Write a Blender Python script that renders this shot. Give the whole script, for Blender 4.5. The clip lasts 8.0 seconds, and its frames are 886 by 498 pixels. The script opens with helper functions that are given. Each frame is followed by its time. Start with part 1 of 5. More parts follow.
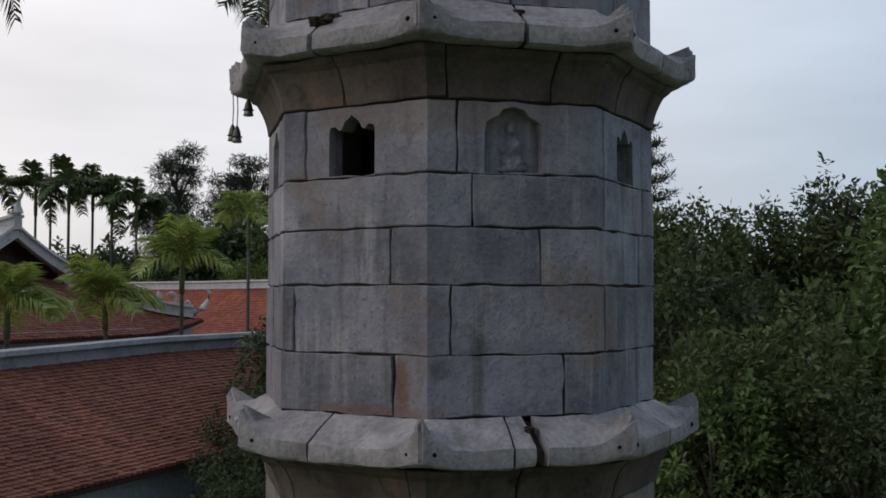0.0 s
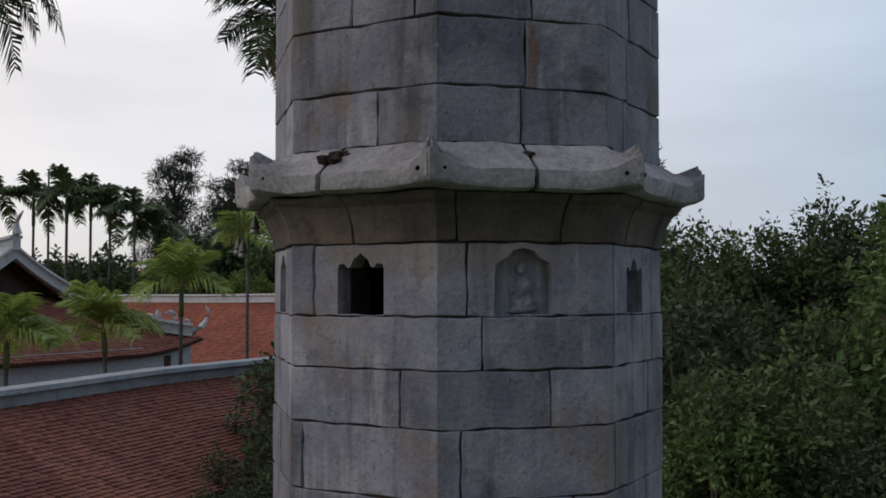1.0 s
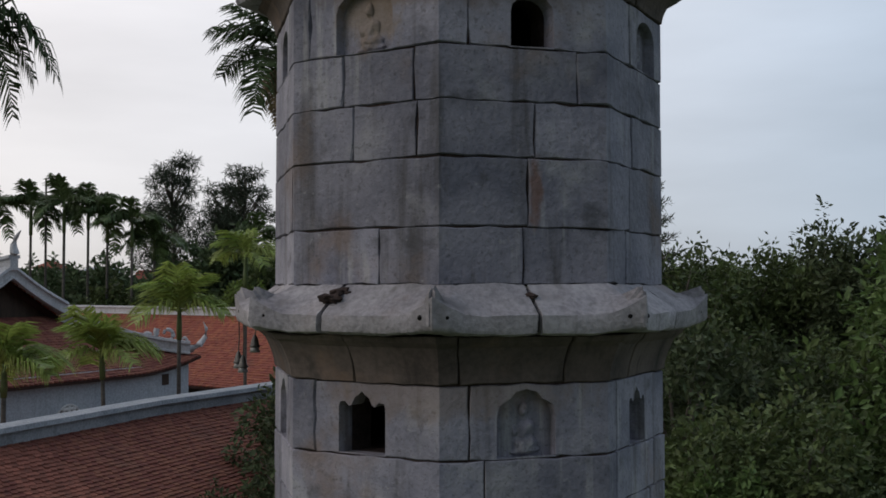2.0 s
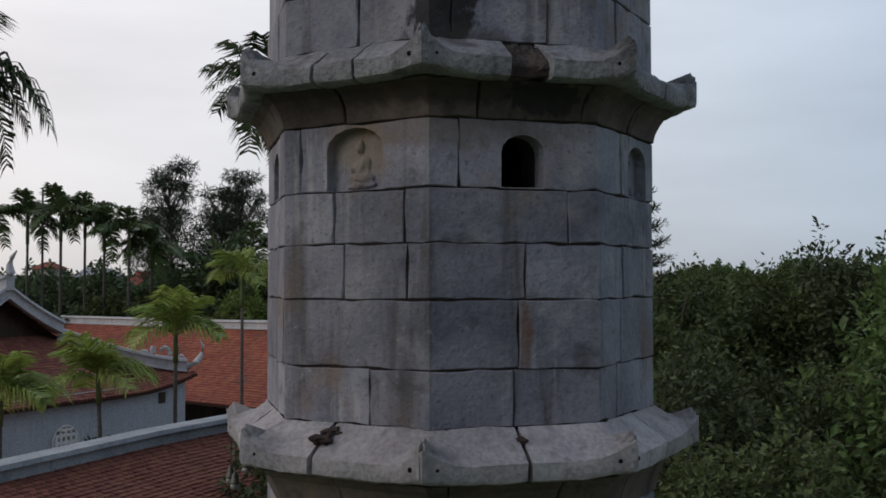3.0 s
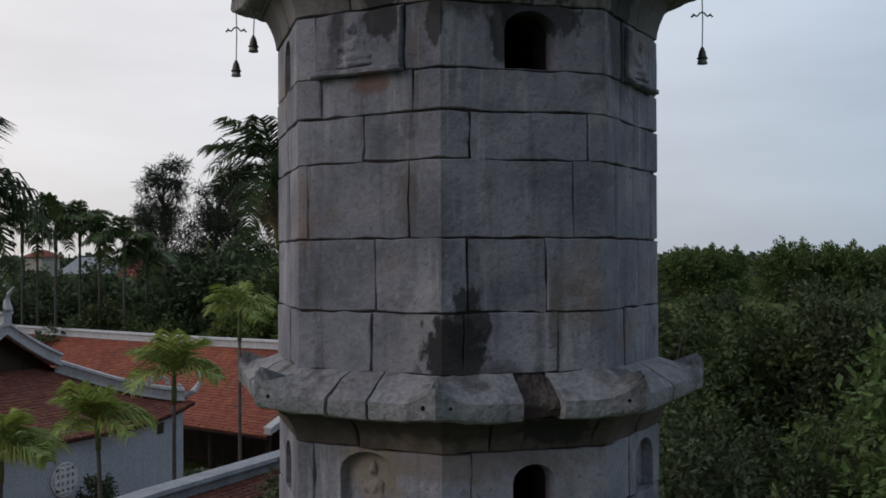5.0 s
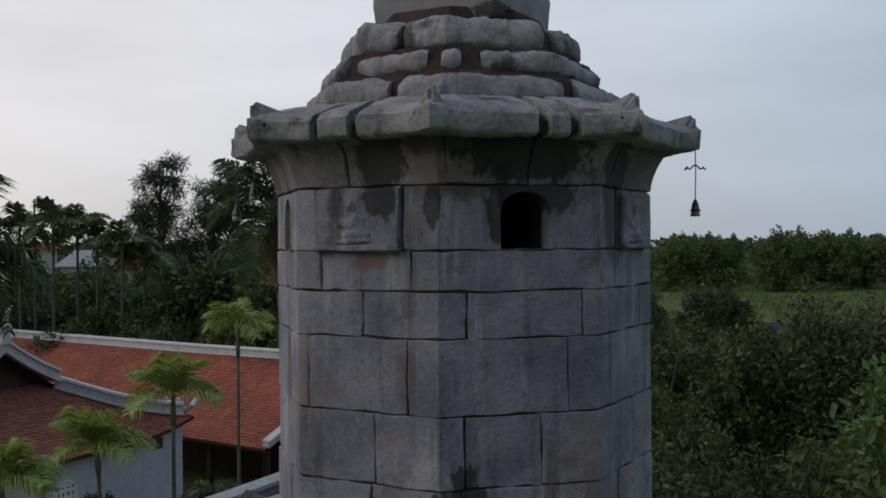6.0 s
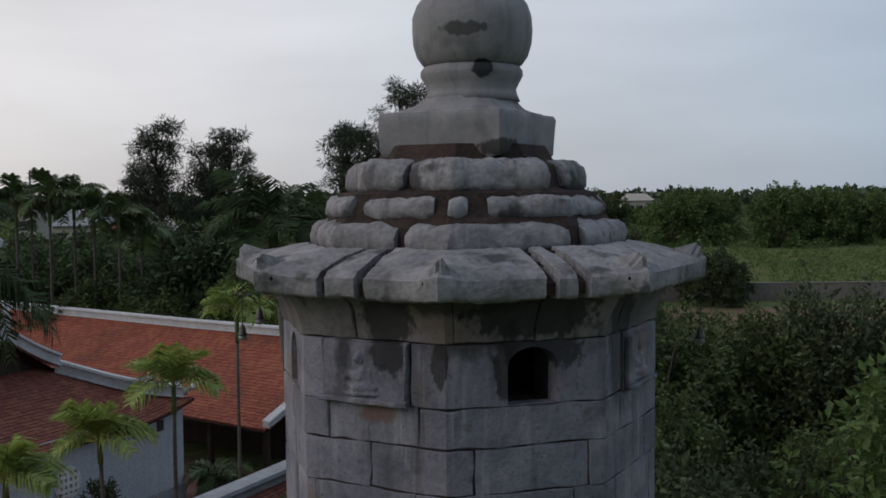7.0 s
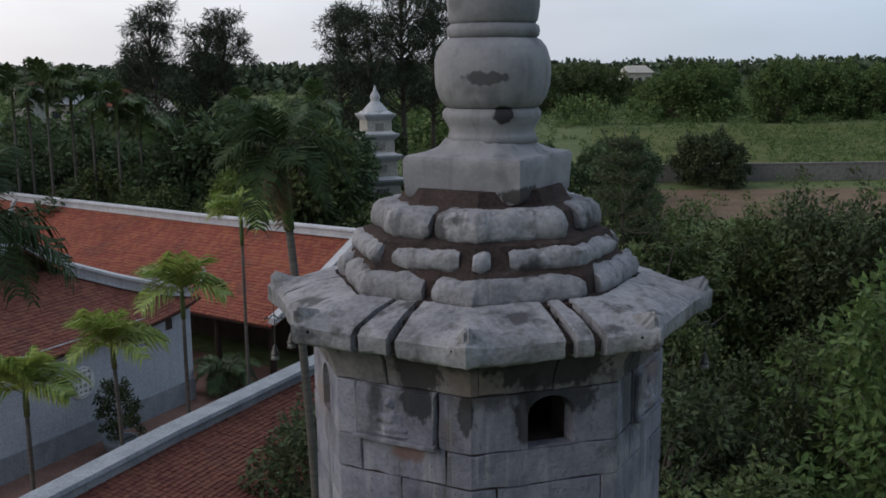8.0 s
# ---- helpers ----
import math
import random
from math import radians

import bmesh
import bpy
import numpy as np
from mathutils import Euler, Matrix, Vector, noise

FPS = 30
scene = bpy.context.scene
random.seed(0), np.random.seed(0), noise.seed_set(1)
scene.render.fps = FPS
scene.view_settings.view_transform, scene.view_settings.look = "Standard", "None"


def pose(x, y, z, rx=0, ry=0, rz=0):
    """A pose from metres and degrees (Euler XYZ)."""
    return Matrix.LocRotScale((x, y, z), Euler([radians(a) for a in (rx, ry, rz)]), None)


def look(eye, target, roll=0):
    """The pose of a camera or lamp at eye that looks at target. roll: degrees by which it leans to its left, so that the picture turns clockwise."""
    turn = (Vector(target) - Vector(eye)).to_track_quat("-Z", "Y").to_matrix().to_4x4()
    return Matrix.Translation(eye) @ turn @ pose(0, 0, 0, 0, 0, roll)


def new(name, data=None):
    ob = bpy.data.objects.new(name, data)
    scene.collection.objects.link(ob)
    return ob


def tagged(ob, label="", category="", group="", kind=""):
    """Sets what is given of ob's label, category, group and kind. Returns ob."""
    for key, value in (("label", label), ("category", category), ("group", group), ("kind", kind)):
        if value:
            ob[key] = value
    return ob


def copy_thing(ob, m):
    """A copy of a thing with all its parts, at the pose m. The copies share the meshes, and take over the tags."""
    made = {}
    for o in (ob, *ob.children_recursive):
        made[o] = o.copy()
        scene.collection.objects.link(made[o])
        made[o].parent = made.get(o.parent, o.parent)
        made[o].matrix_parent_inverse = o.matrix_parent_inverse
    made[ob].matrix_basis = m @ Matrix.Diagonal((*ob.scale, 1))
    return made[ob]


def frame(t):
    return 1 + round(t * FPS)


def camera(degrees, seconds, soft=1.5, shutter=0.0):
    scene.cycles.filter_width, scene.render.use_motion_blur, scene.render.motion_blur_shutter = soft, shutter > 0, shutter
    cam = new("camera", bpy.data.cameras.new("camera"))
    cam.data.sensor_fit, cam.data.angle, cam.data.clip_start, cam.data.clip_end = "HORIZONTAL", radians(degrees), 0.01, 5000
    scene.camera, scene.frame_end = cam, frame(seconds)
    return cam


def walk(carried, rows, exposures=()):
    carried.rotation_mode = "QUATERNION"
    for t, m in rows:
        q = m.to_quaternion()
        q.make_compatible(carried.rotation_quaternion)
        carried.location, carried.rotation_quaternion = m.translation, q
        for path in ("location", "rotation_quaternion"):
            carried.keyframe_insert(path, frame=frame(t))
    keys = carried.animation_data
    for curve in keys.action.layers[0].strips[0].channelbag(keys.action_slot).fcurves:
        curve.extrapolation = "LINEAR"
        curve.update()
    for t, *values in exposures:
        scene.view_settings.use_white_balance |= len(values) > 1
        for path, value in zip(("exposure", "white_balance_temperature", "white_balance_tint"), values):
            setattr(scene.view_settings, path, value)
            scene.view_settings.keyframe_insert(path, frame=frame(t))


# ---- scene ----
cam = camera(46.9, 8.0, soft=1.7)
METRES, EYE, TILT, LEAN, TURN = 7.006, 4.41, 2.6, 0.0, 0.0
ROWS = [
    (0.0, 0.0, 0.0, 0.0, 0.0, 0.0, -0.0),
    (0.5, -0.0044, 0.0015, 0.0504, -0.06, -0.08, 0.04),
    (1.0, -0.0084, 0.0049, 0.1012, -0.14, -0.19, 0.05),
    (1.5, -0.0116, 0.0091, 0.1516, -0.21, -0.28, 0.05),
    (3.0, -0.0062, 0.0117, 0.3032, -0.4, -0.63, 0.08),
    (3.5, -0.0024, 0.0123, 0.3576, -0.47, -0.75, 0.09),
    (4.0, -0.0066, 0.0095, 0.4179, -0.55, -1.12, 0.12),
    (5.5, -0.0211, 0.0038, 0.6247, -0.85, -2.39, 0.29),
    (6.0, -0.0186, -0.0015, 0.6945, -0.92, -2.86, 0.36),
    (6.5, -0.0215, 0.0085, 0.7693, -1.02, -3.9, 0.43),
    (7.0, -0.0254, 0.0078, 0.8442, -1.14, -5.62, 0.49),
    (7.5, -0.0377, -0.003, 0.9167, -1.24, -8.77, 0.54),
    (8.0, -0.0468, -0.0171, 0.993, -1.35, -12.86, 0.59),
]
walk(cam, [(t, pose(0, 0, EYE, TILT, LEAN, TURN) @ pose(METRES * x, METRES * y, METRES * z, 90 + pitch, roll, yaw)) for t, x, y, z, yaw, pitch, roll in ROWS],
     [(0.0, 0.0, 6450, 10), (3.5, -0.05, 6420, 10), (5.5, -0.12, 6400, 10), (6.5, -0.18, 6390, 10), (7.0, -0.18, 6380, 10), (7.5, -0.02, 6280, 10), (8.0, 0.2, 6200, 10)])

# ---- world and sun ----
world = bpy.data.worlds.new("overcast_dusk")
scene.world = world
world.use_nodes = True
wt = world.node_tree
wt.nodes.clear()


def wnode(kind, **props):
    n = wt.nodes.new(kind)
    for k, v in props.items():
        n.inputs[k].default_value = v
    return n


w_out, w_bg = wnode("ShaderNodeOutputWorld"), wnode("ShaderNodeBackground", Strength=1.0)
w_sky = wt.nodes.new("ShaderNodeTexSky")
w_sky.sky_type, w_sky.sun_disc = "NISHITA", False
w_sky.sun_elevation, w_sky.sun_rotation = radians(16), radians(-75)
w_scale = wt.nodes.new("ShaderNodeVectorMath")
w_scale.operation = "SCALE"
w_scale.inputs["Scale"].default_value = 0.07
w_co = wt.nodes.new("ShaderNodeTexCoord")
w_map = wnode("ShaderNodeMapping", Scale=(1.6, 1.6, 7.0))
w_noise = wnode("ShaderNodeTexNoise", Scale=1.3, Detail=5.0, Roughness=0.5)
w_dot = wt.nodes.new("ShaderNodeVectorMath")
w_dot.operation = "DOT_PRODUCT"
w_dot.inputs[1].default_value = (-0.94, 0.30, 0.14)
w_side = wnode("ShaderNodeMapRange")
w_side.inputs["From Min"].default_value, w_side.inputs["From Max"].default_value = -0.15, 0.75
w_tone = wt.nodes.new("ShaderNodeMix")
w_tone.data_type = "RGBA"
w_tone.inputs[6].default_value, w_tone.inputs[7].default_value = (0.55, 0.65, 0.78, 1), (1.08, 1.02, 1.01, 1)
w_cloud = wnode("ShaderNodeMapRange")
w_cloud.inputs["From Min"].default_value, w_cloud.inputs["From Max"].default_value = 0.3, 0.7
w_cloud.inputs["To Min"].default_value, w_cloud.inputs["To Max"].default_value = 0.86, 1.1
w_mul = wt.nodes.new("ShaderNodeVectorMath")
w_mul.operation = "SCALE"
w_mix = wt.nodes.new("ShaderNodeMix")
w_mix.data_type = "RGBA"
w_mix.inputs[0].default_value = 0.85
# brighter overhead than at the skyline, dimmer away from the sunset
w_sep = wt.nodes.new("ShaderNodeSeparateXYZ")
w_high = wnode("ShaderNodeMapRange")
w_high.inputs["From Min"].default_value, w_high.inputs["From Max"].default_value = -0.02, 0.3
w_high.inputs["To Min"].default_value, w_high.inputs["To Max"].default_value = 0.80, 1.12
w_back = wnode("ShaderNodeMapRange")
w_back.inputs["From Min"].default_value, w_back.inputs["From Max"].default_value = -0.9, 0.4
w_back.inputs["To Min"].default_value, w_back.inputs["To Max"].default_value = 0.40, 1.0
w_m1, w_m2 = wt.nodes.new("ShaderNodeMath"), wt.nodes.new("ShaderNodeMath")
w_m1.operation = w_m2.operation = "MULTIPLY"
wl = wt.links.new
wl(w_co.outputs["Generated"], w_sep.inputs[0])
wl(w_sep.outputs["Z"], w_high.inputs["Value"])
wl(w_sep.outputs["Y"], w_back.inputs["Value"])
wl(w_high.outputs[0], w_m1.inputs[0])
wl(w_back.outputs[0], w_m1.inputs[1])
wl(w_m1.outputs[0], w_m2.inputs[0])
wl(w_cloud.outputs[0], w_m2.inputs[1])
wl(w_co.outputs["Generated"], w_map.inputs["Vector"])
wl(w_map.outputs[0], w_noise.inputs["Vector"])
wl(w_co.outputs["Generated"], w_dot.inputs[0])
wl(w_dot.outputs["Value"], w_side.inputs["Value"])
wl(w_side.outputs[0], w_tone.inputs[0])
wl(w_noise.outputs["Fac"], w_cloud.inputs["Value"])
wl(w_tone.outputs[2], w_mul.inputs[0])
wl(w_m2.outputs[0], w_mul.inputs["Scale"])
wl(w_sky.outputs[0], w_scale.inputs[0])
wl(w_scale.outputs[0], w_mix.inputs[6])
wl(w_mul.outputs[0], w_mix.inputs[7])
wl(w_mix.outputs[2], w_bg.inputs["Color"])
wl(w_bg.outputs[0], w_out.inputs["Surface"])

sun = new("sun", bpy.data.lights.new("sun", "SUN"))
sun.data.energy, sun.data.angle, sun.data.color = 0.62, radians(25), (1.0, 0.93, 0.86)
sun.matrix_world = look((-25, -15, 16), (0, 0, 0))


# ---- materials ----
def material(name, c1, c2, scale=6.0, rough=0.85, bump=0.3, fine=60.0, streak=None, vary=0.0, island=0.0, stains=(), detail=6.0, spec=0.3, patches=(), stretch=(1, 1, 1), runs=None, metal=0.0, sss=0.0, fine_mix=0.35, bump_dist=0.01):
    """Two-scale noise colour with optional vertical streaks, per-piece variation and stains round world points."""
    m = bpy.data.materials.new(name)
    m.use_nodes = True
    t = m.node_tree
    b = t.nodes["Principled BSDF"]
    L = t.links.new
    geo = t.nodes.new("ShaderNodeNewGeometry")
    mp = t.nodes.new("ShaderNodeMapping")
    mp.inputs["Scale"].default_value = stretch
    L(geo.outputs["Position"], mp.inputs["Vector"])

    def noise_node(sc, det, vec):
        n = t.nodes.new("ShaderNodeTexNoise")
        n.inputs["Scale"].default_value, n.inputs["Detail"].default_value = sc, det
        n.inputs["Roughness"].default_value = 0.6
        L(vec, n.inputs["Vector"])
        return n

    def mixc(fac, a, bb, mode="MIX"):
        n = t.nodes.new("ShaderNodeMix")
        n.data_type, n.blend_type = "RGBA", mode
        for sock, v in ((0, fac), (6, a), (7, bb)):
            if isinstance(v, bpy.types.NodeSocket):
                L(v, n.inputs[sock])
            else:
                n.inputs[sock].default_value = v
        return n.outputs[2]

    def ramp(v, lo, hi, a=0.0, bb=1.0):
        n = t.nodes.new("ShaderNodeMapRange")
        n.interpolation_type = "SMOOTHSTEP"
        n.inputs["From Min"].default_value, n.inputs["From Max"].default_value = lo, hi
        n.inputs["To Min"].default_value, n.inputs["To Max"].default_value = a, bb
        L(v, n.inputs["Value"])
        return n.outputs[0]

    big, small = noise_node(scale, detail, mp.outputs[0]), noise_node(fine, 3.0, mp.outputs[0])
    col = mixc(ramp(big.outputs["Fac"], 0.3, 0.7), (*c1, 1), (*c2, 1))
    col = mixc(fine_mix, col, mixc(ramp(small.outputs["Fac"], 0.3, 0.7), tuple(x * 0.55 for x in c1) + (1,), tuple(min(1, x * 1.35) for x in c2) + (1,)))
    if streak:
        m2 = t.nodes.new("ShaderNodeMapping")
        m2.inputs["Scale"].default_value = (9, 9, 0.7)
        L(geo.outputs["Position"], m2.inputs["Vector"])
        st = noise_node(1.0, 5.0, m2.outputs[0])
        col = mixc(ramp(st.outputs["Fac"], 0.52, 0.74, 0.0, streak[1]), col, (*streak[0], 1))
    if runs:
        # lime washed down from the joints
        m3 = t.nodes.new("ShaderNodeMapping")
        m3.inputs["Scale"].default_value = (17, 17, 1.3)
        L(geo.outputs["Position"], m3.inputs["Vector"])
        rn_ = noise_node(1.0, 7.0, m3.outputs[0])
        gate = noise_node(1.3, 3.0, geo.outputs["Position"])
        both = t.nodes.new("ShaderNodeMath")
        both.operation = "MULTIPLY"
        L(ramp(rn_.outputs["Fac"], 0.5, 0.66, 0.0, runs[1]), both.inputs[0])
        L(ramp(gate.outputs["Fac"], 0.46, 0.62), both.inputs[1])
        col = mixc(both.outputs[0], col, (*runs[0], 1))
    for tone, sc_, lo, hi, amount in patches:
        pn = noise_node(sc_, 8.0, geo.outputs["Position"])
        col = mixc(ramp(pn.outputs["Fac"], lo, hi, 0.0, amount), col, (*tone, 1))
    if vary:
        info = t.nodes.new("ShaderNodeObjectInfo")
        hs = t.nodes.new("ShaderNodeHueSaturation")
        L(ramp(info.outputs["Random"], 0, 1, 1 - vary, 1 + vary), hs.inputs["Value"])
        L(col, hs.inputs["Color"])
        col = hs.outputs[0]
    if island:
        hs = t.nodes.new("ShaderNodeHueSaturation")
        L(ramp(geo.outputs["Random Per Island"], 0, 1, 1 - island, 1 + island), hs.inputs["Value"])
        L(ramp(geo.outputs["Random Per Island"], 0, 1, 0.492, 0.508), hs.inputs["Hue"])
        L(col, hs.inputs["Color"])
        col = hs.outputs[0]
    if stains:
        m4 = t.nodes.new("ShaderNodeMapping")
        m4.inputs["Scale"].default_value = (1.2, 1.2, 0.75)
        L(geo.outputs["Position"], m4.inputs["Vector"])
    for place, size, tone, amount in stains:
        d = t.nodes.new("ShaderNodeVectorMath")
        d.operation = "SUBTRACT"
        L(geo.outputs["Position"], d.inputs[0])
        d.inputs[1].default_value = place
        sc = t.nodes.new("ShaderNodeVectorMath")
        sc.operation = "MULTIPLY"
        L(d.outputs[0], sc.inputs[0])
        sc.inputs[1].default_value = tuple(1 / x for x in size)
        ln = t.nodes.new("ShaderNodeVectorMath")
        ln.operation = "LENGTH"
        L(sc.outputs[0], ln.inputs[0])
        rag = noise_node(12.0, 9.0, m4.outputs[0])
        ad = t.nodes.new("ShaderNodeMath")
        ad.operation = "MULTIPLY_ADD"
        L(rag.outputs["Fac"], ad.inputs[0])
        ad.inputs[1].default_value = 1.7
        L(ln.outputs["Value"], ad.inputs[2])
        col = mixc(ramp(ad.outputs[0], *((1.58, 1.84) if amount > 0.78 else (1.3, 2.05)), amount, 0.0), col, (*tone, 1))
    L(col, b.inputs["Base Color"])
    b.inputs["Metallic"].default_value = metal
    b.inputs["Specular IOR Level"].default_value = spec
    L(ramp(small.outputs["Fac"], 0.2, 0.8, max(0.05, rough - 0.1), min(1, rough + 0.08)), b.inputs["Roughness"])
    bp = t.nodes.new("ShaderNodeBump")
    bp.inputs["Strength"].default_value, bp.inputs["Distance"].default_value = bump, bump_dist
    hm = t.nodes.new("ShaderNodeMath")
    hm.operation = "ADD"
    L(big.outputs["Fac"], hm.inputs[0])
    L(small.outputs["Fac"], hm.inputs[1])
    L(hm.outputs[0], bp.inputs["Height"])
    L(bp.outputs[0], b.inputs["Normal"])
    if sss:
        # thin leaves let some light through
        tr = t.nodes.new("ShaderNodeBsdfTranslucent")
        L(col, tr.inputs["Color"])
        ms = t.nodes.new("ShaderNodeMixShader")
        ms.inputs[0].default_value = sss
        L(b.outputs[0], ms.inputs[1])
        L(tr.outputs[0], ms.inputs[2])
        L(ms.outputs[0], t.nodes["Material Output"].inputs["Surface"])
    return m


MOULD = (0.018, 0.018, 0.02)
RUST = (0.15, 0.075, 0.05)
BROWN = (0.085, 0.064, 0.052)
M_stone = material("blue_grey_stone", (0.113, 0.118, 0.158), (0.265, 0.26, 0.31), 2.0, 0.82, 0.8, 30, streak=((0.07, 0.066, 0.068), 0.75), runs=((0.36, 0.36, 0.375), 0.6), vary=0.15, fine_mix=0.13, bump_dist=0.011,
                   patches=[((0.36, 0.36, 0.37), 2.7, 0.54, 0.74, 0.5), ((0.19, 0.135, 0.105), 1.7, 0.54, 0.70, 0.6), ((0.055, 0.055, 0.06), 5.0, 0.56, 0.72, 0.6), ((0.07, 0.068, 0.07), 27.0, 0.58, 0.70, 0.5), ((0.06, 0.06, 0.062), 65.0, 0.57, 0.68, 0.5), ((0.38, 0.38, 0.39), 24.0, 0.62, 0.74, 0.45)],
                   stains=[((-0.02, 4.86, 7.82), (0.19, 0.3, 0.22), MOULD, 0.95), ((0.06, 4.86, 7.98), (0.12, 0.3, 0.2), MOULD, 0.85), ((0.15, 4.9, 7.72), (0.26, 0.3, 0.08), (0.05, 0.045, 0.04), 0.6),
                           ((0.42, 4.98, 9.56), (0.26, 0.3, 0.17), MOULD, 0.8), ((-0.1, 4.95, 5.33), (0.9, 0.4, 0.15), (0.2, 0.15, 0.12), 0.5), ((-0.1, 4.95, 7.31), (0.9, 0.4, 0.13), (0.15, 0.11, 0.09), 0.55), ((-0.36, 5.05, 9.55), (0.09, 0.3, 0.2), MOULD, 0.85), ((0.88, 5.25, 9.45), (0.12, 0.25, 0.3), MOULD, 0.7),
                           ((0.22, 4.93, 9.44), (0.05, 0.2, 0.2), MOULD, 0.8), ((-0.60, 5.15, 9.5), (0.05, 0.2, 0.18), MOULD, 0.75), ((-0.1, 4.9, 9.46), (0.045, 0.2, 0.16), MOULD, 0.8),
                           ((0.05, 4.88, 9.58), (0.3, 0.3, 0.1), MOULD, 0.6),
                           ((0.40, 4.95, 6.3), (0.04, 0.2, 0.17), RUST, 0.7), ((-0.235, 5.0, 8.62), (0.06, 0.2, 0.2), BROWN, 0.55), ((0.50, 5.0, 8.02), (0.05, 0.2, 0.26), BROWN, 0.5),
                           ((-0.42, 5.06, 9.19), (0.12, 0.2, 0.06), RUST, 0.7),
                           ((-0.35, 5.0, 3.84), (0.45, 0.3, 0.05), RUST, 0.6), ((-0.2, 4.92, 3.98), (0.04, 0.2, 0.14), RUST, 0.7), ((-0.42, 5.1, 7.2), (0.2, 0.3, 0.2), (0.24, 0.18, 0.125), 0.65)])
M_eave = material("pale_weathered_stone", (0.205, 0.195, 0.215), (0.36, 0.345, 0.365), 4.0, 0.9, 0.5, 40, streak=((0.12, 0.115, 0.11), 0.6), vary=0.08, fine_mix=0.28, bump_dist=0.014,
                  patches=[((0.10, 0.09, 0.085), 5.0, 0.55, 0.75, 0.6), ((0.22, 0.16, 0.13), 2.2, 0.56, 0.75, 0.45)])
M_eave_b = material("pale_stone_with_black_mould", (0.175, 0.175, 0.192), (0.32, 0.314, 0.33), 4.0, 0.9, 0.6, 34, streak=((0.06, 0.058, 0.057), 0.7), vary=0.08, fine_mix=0.24, bump_dist=0.015,
                    patches=[((0.035, 0.034, 0.035), 3.4, 0.56, 0.66, 0.8), ((0.10, 0.095, 0.09), 9.0, 0.52, 0.7, 0.6)])
M_eave_c = material("mould_darkened_eave_stone", (0.135, 0.137, 0.155), (0.255, 0.254, 0.272), 4.0, 0.9, 0.8, 34, streak=((0.05, 0.048, 0.047), 0.75), vary=0.12, fine_mix=0.3, bump_dist=0.02,
                    patches=[((0.045, 0.044, 0.046), 3.0, 0.53, 0.66, 0.8), ((0.32, 0.32, 0.32), 6.0, 0.58, 0.72, 0.6)])
M_finial = material("rough_grey_finial_stone", (0.18, 0.183, 0.20), (0.295, 0.292, 0.308), 2.2, 0.9, 0.35, 32, streak=((0.12, 0.118, 0.12), 0.5), vary=0.04, fine_mix=0.1, bump_dist=0.009,
                    patches=[((0.10, 0.10, 0.10), 4.0, 0.54, 0.72, 0.6), ((0.36, 0.36, 0.355), 6.0, 0.58, 0.74, 0.5)],
                    stains=[((0.17, 5.70, 11.05), (0.07, 0.12, 0.06), MOULD, 0.92), ((0.06, 5.65, 11.27), (0.15, 0.12, 0.045), (0.05, 0.05, 0.05), 0.8), ((0.35, 5.55, 10.58), (0.26, 0.2, 0.07), (0.04, 0.037, 0.036), 0.9)])
# Stained stone, its base also darkened to hold the shade under the eaves.
M_corbel = material("rust_stained_shaded_stone", (0.045, 0.037, 0.034), (0.125, 0.1, 0.09), 2.4, 0.88, 0.5, 36, streak=((0.022, 0.019, 0.018), 0.92), vary=0.12, fine_mix=0.18,
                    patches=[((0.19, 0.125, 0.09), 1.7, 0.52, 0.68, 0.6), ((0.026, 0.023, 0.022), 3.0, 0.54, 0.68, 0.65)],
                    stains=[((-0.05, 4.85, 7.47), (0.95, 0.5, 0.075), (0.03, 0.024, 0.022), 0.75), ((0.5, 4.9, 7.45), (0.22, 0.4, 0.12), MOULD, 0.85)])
# Near-black colour for the shade inside drilled holes that are not cut.
M_hole_shade = material("black_hole_shade", (0.008, 0.008, 0.008), (0.02, 0.019, 0.018), 12.0, 0.95, 0.1, 60, spec=0.02)
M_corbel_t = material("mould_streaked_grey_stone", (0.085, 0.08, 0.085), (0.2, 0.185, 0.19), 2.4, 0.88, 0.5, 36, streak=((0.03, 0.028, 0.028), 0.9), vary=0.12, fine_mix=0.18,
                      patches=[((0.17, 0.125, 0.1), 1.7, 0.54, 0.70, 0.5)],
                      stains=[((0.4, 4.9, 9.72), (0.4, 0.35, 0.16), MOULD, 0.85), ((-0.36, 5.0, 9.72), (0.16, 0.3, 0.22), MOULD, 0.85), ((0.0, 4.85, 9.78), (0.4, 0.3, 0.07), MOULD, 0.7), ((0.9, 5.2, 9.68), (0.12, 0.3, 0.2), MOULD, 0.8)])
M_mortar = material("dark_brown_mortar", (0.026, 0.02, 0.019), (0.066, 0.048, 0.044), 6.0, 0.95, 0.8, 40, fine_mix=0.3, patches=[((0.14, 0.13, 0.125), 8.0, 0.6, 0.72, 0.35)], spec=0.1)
M_patch = material("weathered_brown_mortar", (0.035, 0.03, 0.03), (0.10, 0.085, 0.08), 9.0, 0.95, 0.9, 50, fine_mix=0.4, bump_dist=0.02, spec=0.1, patches=[((0.02, 0.018, 0.018), 5.0, 0.5, 0.62, 0.8)])
M_plinth = material("old_base_stone", (0.14, 0.13, 0.12), (0.26, 0.245, 0.23), 3.0, 0.9, 0.5, 40, streak=((0.07, 0.06, 0.05), 0.6), vary=0.12)
